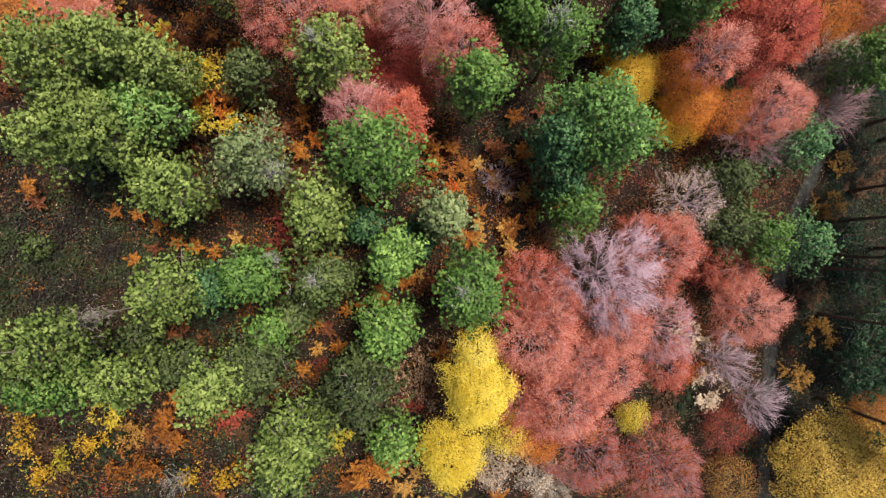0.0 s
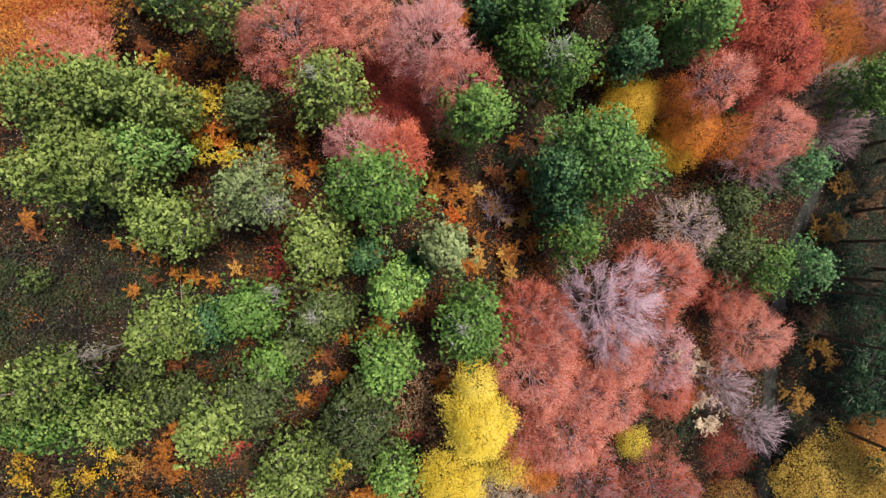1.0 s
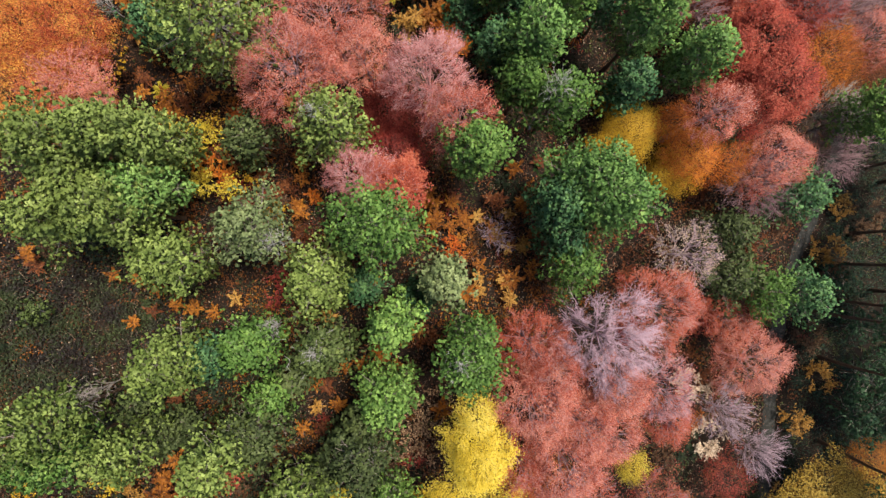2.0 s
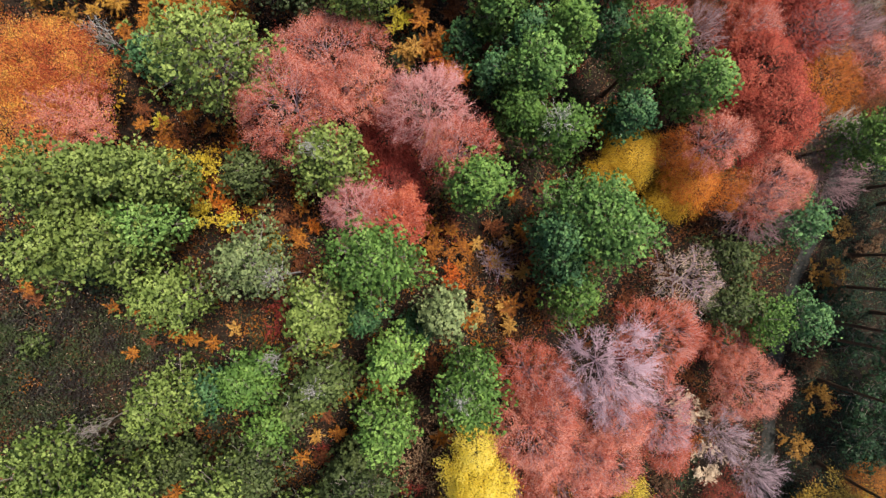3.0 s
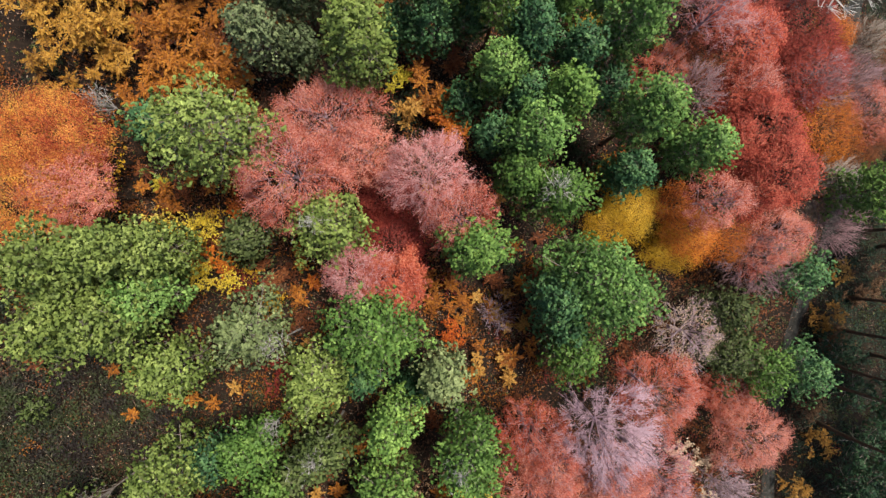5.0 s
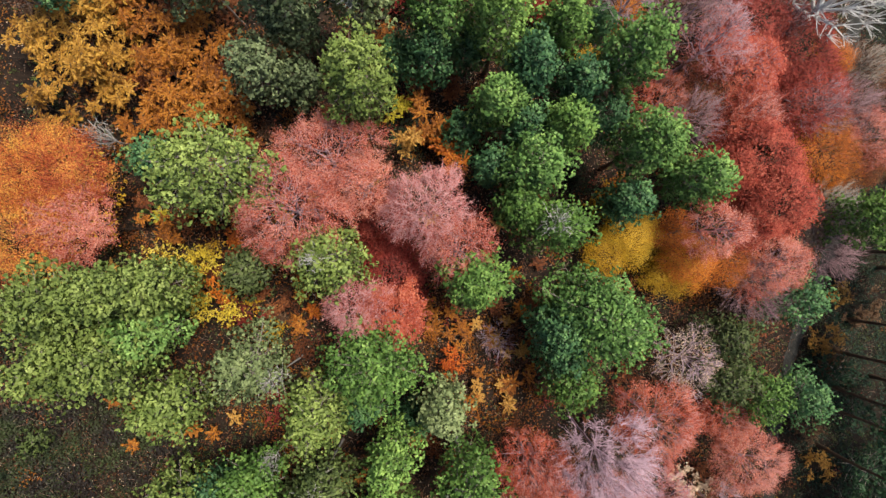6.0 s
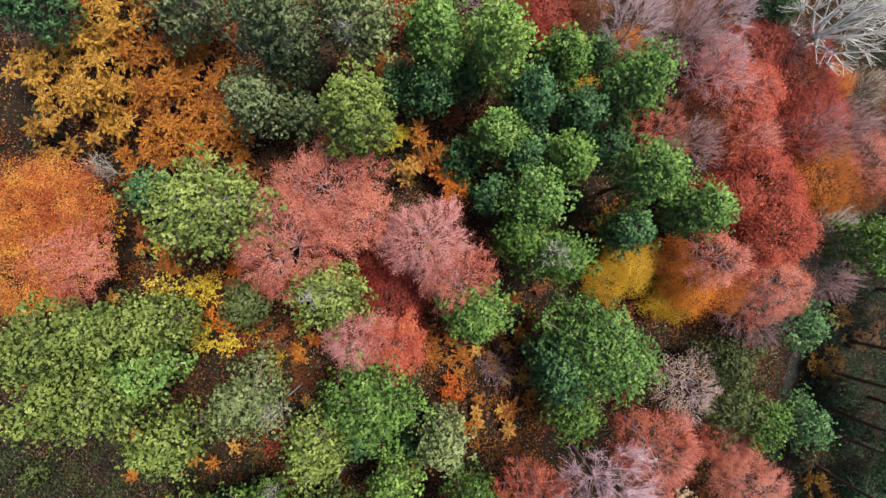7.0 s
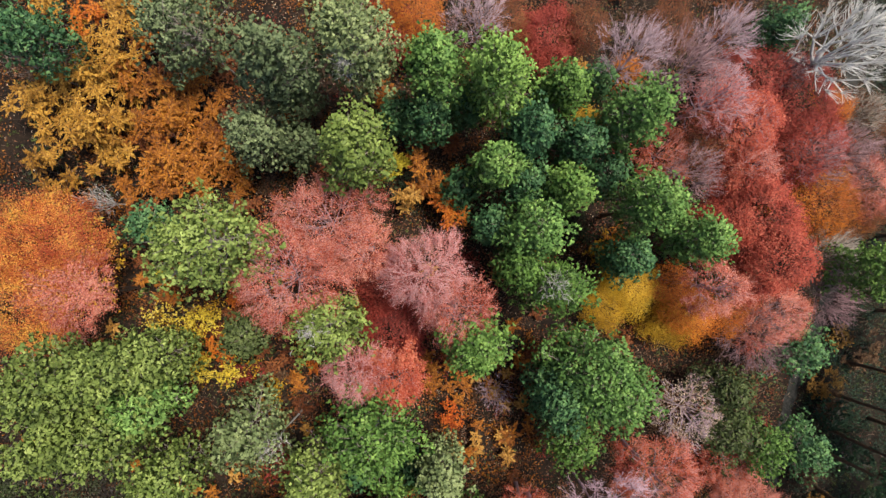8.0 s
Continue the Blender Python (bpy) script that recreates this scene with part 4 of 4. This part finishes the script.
shrub(-31.6, -17.6, 2.5, 1.3, "gold")
shrub(-24.3, -18.1, 3, 1.4, "amber")
shrub(-21.1, -19.0, 2.6, 1.1, "gold")
shrub(-3.3, -10.9, 2.2, 2.1, "freckled", 110, 0.10)
shrub(-1.3, -13.6, 2.2, 2.1, "freckled", 110, 0.10)
shrub(-4.3, -13.4, 2.2, 1.9, "freckled", 110, 0.10)
shrub(-0.2, -9.5, 2, 1.6, "freckled", 110, 0.10)
shrub(-17.0, -15.3, 2, 1.7, "brown")
shrub(39.5, -14.2, 3.5, 2.1, "tan")
shrub(43.0, -9.5, 2.5, 2.2, "tan")
shrub(41.5, -5.0, 2.5, 2.2, "brown")
shrub(26.1, -9.1, 6, 2.3, "cream")
shrub(27.7, -15.0, 5, 2.6, "cream")
shrub(25.5, -15.3, 3, 2.4, "moss")
shrub(23.9, -16.4, 3, 2.1, "brown")
shrub(33.8, -22.2, 2, 1.6, "moss")
shrub(37.9, -22.4, 3, 1.6, "tan")
shrub(25.7, -12.6, 5, 1.5, "orange")
pine(27.6, 16.4, 9, 1.4, "deep")
pine(-31.8, 0.0, 2, 0.8, "olive")

# fallen wood
log(-34.2, -16.7, 2.3, 0.55)
log(-30.2, -15.3, 2.4, 0.07)
log(-33.1, 35.7, 2.9, -0.11)

# seedlings and shrubs of the middle hollow
sapling(0.8, 9.3, 3.1, 0.9, "amber")
sapling(3.3, 8.1, 2.3, 0.8, "tan")
sapling(5.4, 6.6, 3.1, 1.1, "tan")
sapling(7.7, 5.2, 2.7, 1.1, "tan")
sapling(3.5, 3.6, 3.1, 0.8, "amber")
sapling(5.9, 2.2, 2.3, 0.8, "tan")
sapling(3.2, 1.1, 2.7, 1.0, "tan")
sapling(6.0, 0.1, 2.7, 1.1, "tan")
sapling(6.2, 8.4, 2.7, 0.9, "tan")
sapling(8.7, 6.6, 3.1, 0.8, "amber")
sapling(-0.7, 9.3, 2.7, 0.9, "amber")
sapling(1.6, 5.9, 2.3, 0.8, "amber")
sapling(8.6, 3.1, 2.3, 1.1, "amber")
sapling(11.1, 4.2, 2.7, 0.8, "tan")
shrub(-20.5, 14.3, 6.6, 1.0, "yellow")
shrub(-22.0, 14.6, 6.6, 0.8, "gold")
shrub(-21.3, 12.5, 6.6, 1.0, "yellow")
shrub(-20.1, 13.5, 6.6, 0.8, "yellow")
shrub(-19.2, 10.5, 6.6, 1.1, "yellow")
shrub(-18.4, 15.2, 6.6, 0.7, "gold")
shrub(-15.8, 10.6, 6.6, 0.7, "gold")
sapling(-19.0, 13.0, 2.6, 1.1, "rust")
sapling(-20.9, 12.6, 2.6, 1.1, "rust")
sapling(-20.0, 13.4, 3.2, 0.9, "amber")
sapling(-22.0, 17.3, 3.2, 1.1, "amber")
sapling(-20.7, 18.3, 3.8, 1.0, "amber")
sapling(-22.8, 18.2, 3.2, 1.0, "lime")
sapling(-18.7, 17.6, 3.8, 0.9, "amber")
sapling(-18.0, 12.7, 3.2, 0.8, "amber")
sapling(-17.1, 12.3, 3.2, 0.8, "rust")
sapling(-15.2, 10.9, 2.6, 1.0, "rust")
sapling(-14.4, 9.6, 3.8, 0.8, "rust")
sapling(-20.8, 9.6, 3.8, 0.9, "brown")
sapling(-13.7, 9.2, 3.2, 0.9, "brown")
sapling(-24.0, 17.6, 3.2, 0.9, "amber")
sapling(-23.9, 19.2, 2.6, 1.0, "rust")

# young pines in the gaps; the dull tone carries the gaps' shade in its colour
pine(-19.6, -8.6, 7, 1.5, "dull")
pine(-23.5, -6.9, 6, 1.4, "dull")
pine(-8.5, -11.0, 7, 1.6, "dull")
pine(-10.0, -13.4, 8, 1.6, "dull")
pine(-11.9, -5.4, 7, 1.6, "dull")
pine(-2.1, 1.0, 7, 1.5, "deep")
pine(-6.6, 1.9, 8, 1.6, "deep")
pine(-3.7, 31.3, 9, 1.7, "deep")
pine(2.3, 32.2, 11, 1.7, "deep")
pine(1.9, 25.5, 9, 1.7, "deep")
pine(14.6, 27.0, 12, 2.1, "deep")
pine(13.8, 35.0, 11, 1.7, "deep")
pine(-11.3, 32.3, 11, 1.7, "sage")
pine(-11.2, 28.3, 10, 1.8, "sage")
pine(-21.5, 21.8, 9, 1.7, "deep")

# more leafless trees of the far corner
bare(38.0, 29.2, 11, 2.6, "plum")
bare(33.4, 37.5, 12, 2.4, "plum")
bare(44.5, 34.3, 10, 2.3, "grey")
shrub(-28.4, 18.9, 9, 1.2, "gold")
shrub(-25.4, 19.7, 8.6, 1.1, "gold")
shrub(-28.8, 13.6, 7, 1.1, "gold")
shrub(-29.8, 20.9, 9, 1.0, "yellow")

# the amber thicket closes up
sapling(-25.3, 31.3, 4.2, 1.8, "honey")
sapling(-23.4, 28.5, 4, 1.8, "rust")
sapling(-21.1, 30.9, 4.4, 1.9, "amber")
sapling(-18.8, 29.5, 4, 1.6, "amber")
sapling(-18.0, 28.0, 3.8, 1.7, "amber")
sapling(-20.2, 25.2, 3.6, 1.7, "amber")
sapling(-22.6, 25.6, 3.6, 1.6, "amber")
sapling(-26.1, 32.8, 5, 1.7, "honey")
sapling(-24.8, 34.1, 5, 1.6, "amber")
sapling(-27.5, 28.5, 4.4, 1.6, "honey")
sapling(-22.3, 34.0, 4.4, 1.8, "rust")
sapling(-20.0, 33.8, 4.2, 1.6, "amber")
sapling(-17.3, 25.3, 3.2, 1.6, "amber")
sapling(-24.0, 22.9, 3.2, 1.5, "rust")
sapling(-30.7, 26.1, 4.4, 1.5, "honey")
sapling(-31.5, 31.0, 5, 1.5, "honey")
sapling(-16.5, 23.9, 3, 1.4, "rust")
sapling(-18.6, 11.4, 2.6, 1.2, "orange")
sapling(-16.4, 12.6, 2.8, 1.1, "amber")
sapling(-17.6, 16.2, 3.2, 1.2, "orange")
sapling(-21.9, 15.9, 3.4, 1.2, "amber")
sapling(-12.6, 12.4, 2.6, 1.0, "amber")
sapling(-11.2, 9.7, 2.4, 1.0, "orange")
sapling(-29.1, 25.4, 4, 1.3, "honey")

# ---- thicket: low shrubs and seedlings between the trees ----
def thicket():
    rng = np.random.default_rng(41)
    protos = {
        "brown": [shrub(0, 0, 1.3, 1.2, "brown", 110, 0.115, words="low dry brown undergrowth shrub between the trees") for q in range(2)],
        "crimson": [shrub(0, 0, 1.2, 1.2, "crimson", 110, 0.115, words="low dark red undergrowth shrub between the trees") for q in range(2)],
        "rust": [shrub(0, 0, 1.3, 1.1, "rust", 110, 0.115, words="low rusty undergrowth shrub between the trees")],
        "green": [shrub(0, 0, 1.0, 1.2, "moss", 120, 0.11, words="low dull-green undergrowth shrub between the trees")],
        "amber": [sapling(0, 0, 1.6, 0.7, "amber", words="amber seedling with star-shaped sprays"), sapling(0, 0, 1.3, 0.6, "rust", words="rusty seedling with star-shaped sprays"),
                  sapling(0, 0, 1.5, 0.6, "tan", words="tan seedling with star-shaped sprays")]}
    used = set()

    def put(tone, x, y, size):
        o = protos[tone][rng.integers(len(protos[tone]))]
        m = pose(x, y, float(ground_z(x, y)) - 0.03, 0, 0, rng.uniform(0, 360)) @ Matrix.Diagonal((size, size, size * rng.uniform(0.8, 1.2), 1))
        if o.name in used:
            copy_thing(o, m)
        else:
            used.add(o.name)
            o.matrix_world = m

    def share(px, py):
        open_land = 1 - 0.9 * math.exp(-((px + 31) / 9) ** 2 - ((py + 1) / 6) ** 2)
        mix = {"brown": 1.0, "green": 0.35 + 1.2 * (px < -6) * (py < -6) + 1.6 * (1 - open_land), "rust": 0.3 + 0.4 * (px > 20) + 1.3 * math.exp(-((px - 19) / 9) ** 2 - ((py - 8) / 9) ** 2) + 1.2 * math.exp(-((px + 19) / 9) ** 2 - ((py - 12) / 20) ** 2),
                "amber": 0.9 + 2.2 * math.exp(-((px - 4) / 5) ** 2 - ((py - 4) / 7) ** 2) + 1.6 * math.exp(-((px + 18) / 9) ** 2 - ((py - 12) / 25) ** 2) - 0.85 * (px > 15),
                "crimson": 0.10 + 1.5 * math.exp(-((px + 3) / 5) ** 2 - ((py - 16) / 6) ** 2) + 0.5 * (px > 8) * (py < 0)}
        return {q: w * (1.0 if q in ("green", "brown") else open_land) for q, w in mix.items()}
    y = -32.0
    while y < 58:
        x = -40.0
        while x < 43:
            px, py = x + rng.normal(0, 1.0), y + rng.normal(0, 1.0)
            x += 4.2
            if abs(px - track_x(py)) < 2.4:
                continue
            clear = math.exp(-((px + 30) / 8) ** 2 - ((py - 1) / 5) ** 2)
            if rng.uniform() < 0.12 + 0.75 * clear:
                continue
            mix = share(px, py)
            if clear > 0.15:
                mix = {q: mix[q] for q in ("green", "brown")}
            keys = list(mix)
            w = np.maximum(np.array([mix[q] for q in keys]), 0.02)
            put(keys[rng.choice(len(keys), p=w / w.sum())], px, py, rng.uniform(0.8, 1.4))
        y += 4.2
    # the uncountable rest: knee-high mounds of leaf, one sheet for each tone
    for tone, name, words, most in (("duff", "undergrowth_brown", "knee-high dry brown undergrowth", 3500), ("crimson", "undergrowth_red", "knee-high dark red undergrowth", 2200),
                                    ("rust", "undergrowth_rust", "knee-high rusty undergrowth", 2300), ("moss", "undergrowth_green", "knee-high dull green undergrowth", 3000),
                                    ("amber", "undergrowth_amber", "knee-high amber-leaved undergrowth", 3000),
                                    ("fern", "fern_floor", "green ferns under the tall pines, darkened in colour for their shade", 1700),
                                    ("heath", "heath_floor", "low grey-brown heath plants in the clearing", 750)):
        key = {"moss": "green", "duff": "brown"}.get(tone, tone)
        p = np.column_stack([rng.uniform(-44, 62, most), rng.uniform(-38, 62, most)])
        if tone == "fern":
            p = np.column_stack([rng.uniform(38, 62, most), rng.uniform(-42, 66, most)])
            p = p[p[:, 0] > track_x(p[:, 1]) + 1.5]
        if tone == "heath":
            p = np.column_stack([rng.normal(-31, 6.5, most), rng.normal(-1, 4.5, most)])
            p[: most // 3] = np.column_stack([rng.uniform(-38, -6, most // 3), rng.uniform(-26, -14, most // 3)])
        east = p[:, 0] > track_x(p[:, 1]) + 1.5
        keep = np.ones(len(p)) if tone in ("fern", "heath") else np.array([0.55 * share(*q)[key] + (0.9 * (q[0] > 43) if tone == "moss" else 0.0) for q in p]) * np.where(east, 1.0 if tone in ("moss", "fern") else 0.03, 1.0)
        p = p[(np.abs(p[:, 0] - track_x(p[:, 1])) > 1.7) & (rng.uniform(0, 1, len(p)) < keep)]
        n = 64
        c = np.repeat(p, n, 0) + rng.normal(0, 0.55, (len(p) * n, 2))
        z = ground_z(c[:, 0], c[:, 1]) + rng.uniform(0.05, 0.9, len(c)) * np.repeat(rng.uniform(0.4, 1.1, len(p)), n)
        v, f = leaf_specks(np.column_stack([c, z]), 0.14, rng, 0.8)
        tagged(new(name, mesh_from(name, v, f, LEAVES[tone])), words, "undergrowth", kind="stuff")


thicket()

# ---- the wood's floor ----
def scatter(n, rng):
    return np.column_stack([rng.uniform(-46, 60, n), rng.uniform(-40, 64, n)])


def patch_noise(p, scale, seed):
    """Smooth patches between 0 and 1."""
    g = np.random.default_rng(seed)
    s = np.zeros(len(p))
    for o in range(5):
        w = g.normal(0, 1, 2) * scale * (1 + o * 0.6)
        s += np.sin(p @ w + g.uniform(0, 6.283)) / (1 + 0.3 * o)
    return 0.5 + s / 5


def floor_cover():
    rng = np.random.default_rng(77)
    off = lambda p: np.abs(p[:, 0] - track_x(p[:, 1])) > rng.uniform(0.2, 1.1, len(p))

    def lay(name, n, density, height, length, width, flat, tone, words, category):
        p = scatter(n, rng)
        p = p[(rng.uniform(0, 1, n) < density(p) * np.where(p[:, 0] > track_x(p[:, 1]) + 1.5, 0.04, 1.0)) & off(p)]
        z = ground_z(p[:, 0], p[:, 1]) + rng.uniform(0.02, 1, len(p)) ** 2 * height
        v, f = leaf_specks(np.column_stack([p, z]), (length + width) / 2, rng, flat)
        tagged(new(name, mesh_from(name, v, f, LEAVES[tone])), words, category, kind="stuff")
    lay("leaf_litter", 150000, lambda p: 0.35 + 0.65 * patch_noise(p, 0.35, 1), 0.14, 0.15, 0.11, 0.35, "duff", "fallen brown leaves over dark soil", "leaf litter")
    lay("red_litter", 40000, lambda p: np.exp(-((p[:, 0] + 3) / 6) ** 2 - ((p[:, 1] - 17) / 8) ** 2) + 0.35 * (p[:, 0] > 8), 0.10, 0.15, 0.11, 0.35, "crimson", "fallen dark red leaves over the soil", "leaf litter")
    lay("pale_litter", 60000, lambda p: patch_noise(p, 0.8, 4), 0.5, 0.10, 0.08, 0.5, "cream", "scattered small pale fallen leaves", "leaf litter")
    lay("gold_litter", 44000, lambda p: np.clip(patch_noise(p, 0.4, 5) * 1.6 - 0.5, 0, 1) * (1 - 0.85 * np.exp(-((p[:, 0] + 31) / 9) ** 4 - ((p[:, 1] + 2) / 7) ** 4)), 0.2, 0.12, 0.10, 0.5, "rust", "scattered amber fallen leaves", "leaf litter")
    # grass
    p = scatter(26000, rng)
    lush = np.clip(patch_noise(p, 0.3, 6) * 1.8 - 0.6, 0, 1) + 0.8 * np.exp(-((p[:, 0] + 28) / 9) ** 2) * np.exp(-((p[:, 1] + 3) / 16) ** 2)
    p = p[(rng.uniform(0, 1, len(p)) < lush) & off(p)]
    c = np.column_stack([p, ground_z(p[:, 0], p[:, 1])])
    v, f = blades(c, np.tile([0, 0, 1.0], (len(c), 1)), 0.32, 0.05, 7, rng, 0.5)
    tagged(new("grass", mesh_from("grass", v, f, NEEDLES["olive"])), "rough olive grass in tufts on the floor", "grass", kind="stuff")
    # dead twigs
    p = scatter(11000, rng)
    p = p[off(p)]
    c = np.column_stack([p, ground_z(p[:, 0], p[:, 1]) + rng.uniform(0.02, 0.5, len(p))])
    d = unit(rng.normal(0, 1, (len(c), 3)) * [1, 1, 0.4]) * rng.uniform(0.3, 1.5, (len(c), 1))
    v, f = tubes(c - d / 2, c + d / 2, 0.015, 0.006, 3)
    tagged(new("dead_twigs", mesh_from("dead_twigs", v, f, BARK["dark"])), "dry grey twigs and stems of the undergrowth", "twigs", kind="stuff")
    # bleached stems, in drifts
    p = scatter(30000, rng)
    p = p[off(p) & (rng.uniform(0, 1, len(p)) < np.clip(patch_noise(p, 0.55, 9) * 1.5 - 0.35, 0, 1))]
    c = np.column_stack([p, ground_z(p[:, 0], p[:, 1]) + rng.uniform(0.15, 0.9, len(p))])
    d = unit(rng.normal(0, 1, (len(c), 3)) * [1, 1, 0.35]) * rng.uniform(0.3, 1.2, (len(c), 1))
    v, f = slivers(c - d / 2, c + d / 2, 0.035)
    tagged(new("pale_stems", mesh_from("pale_stems", v, f, BARK["straw"])), "bleached dry stems in the undergrowth", "twigs", kind="stuff")


floor_cover()
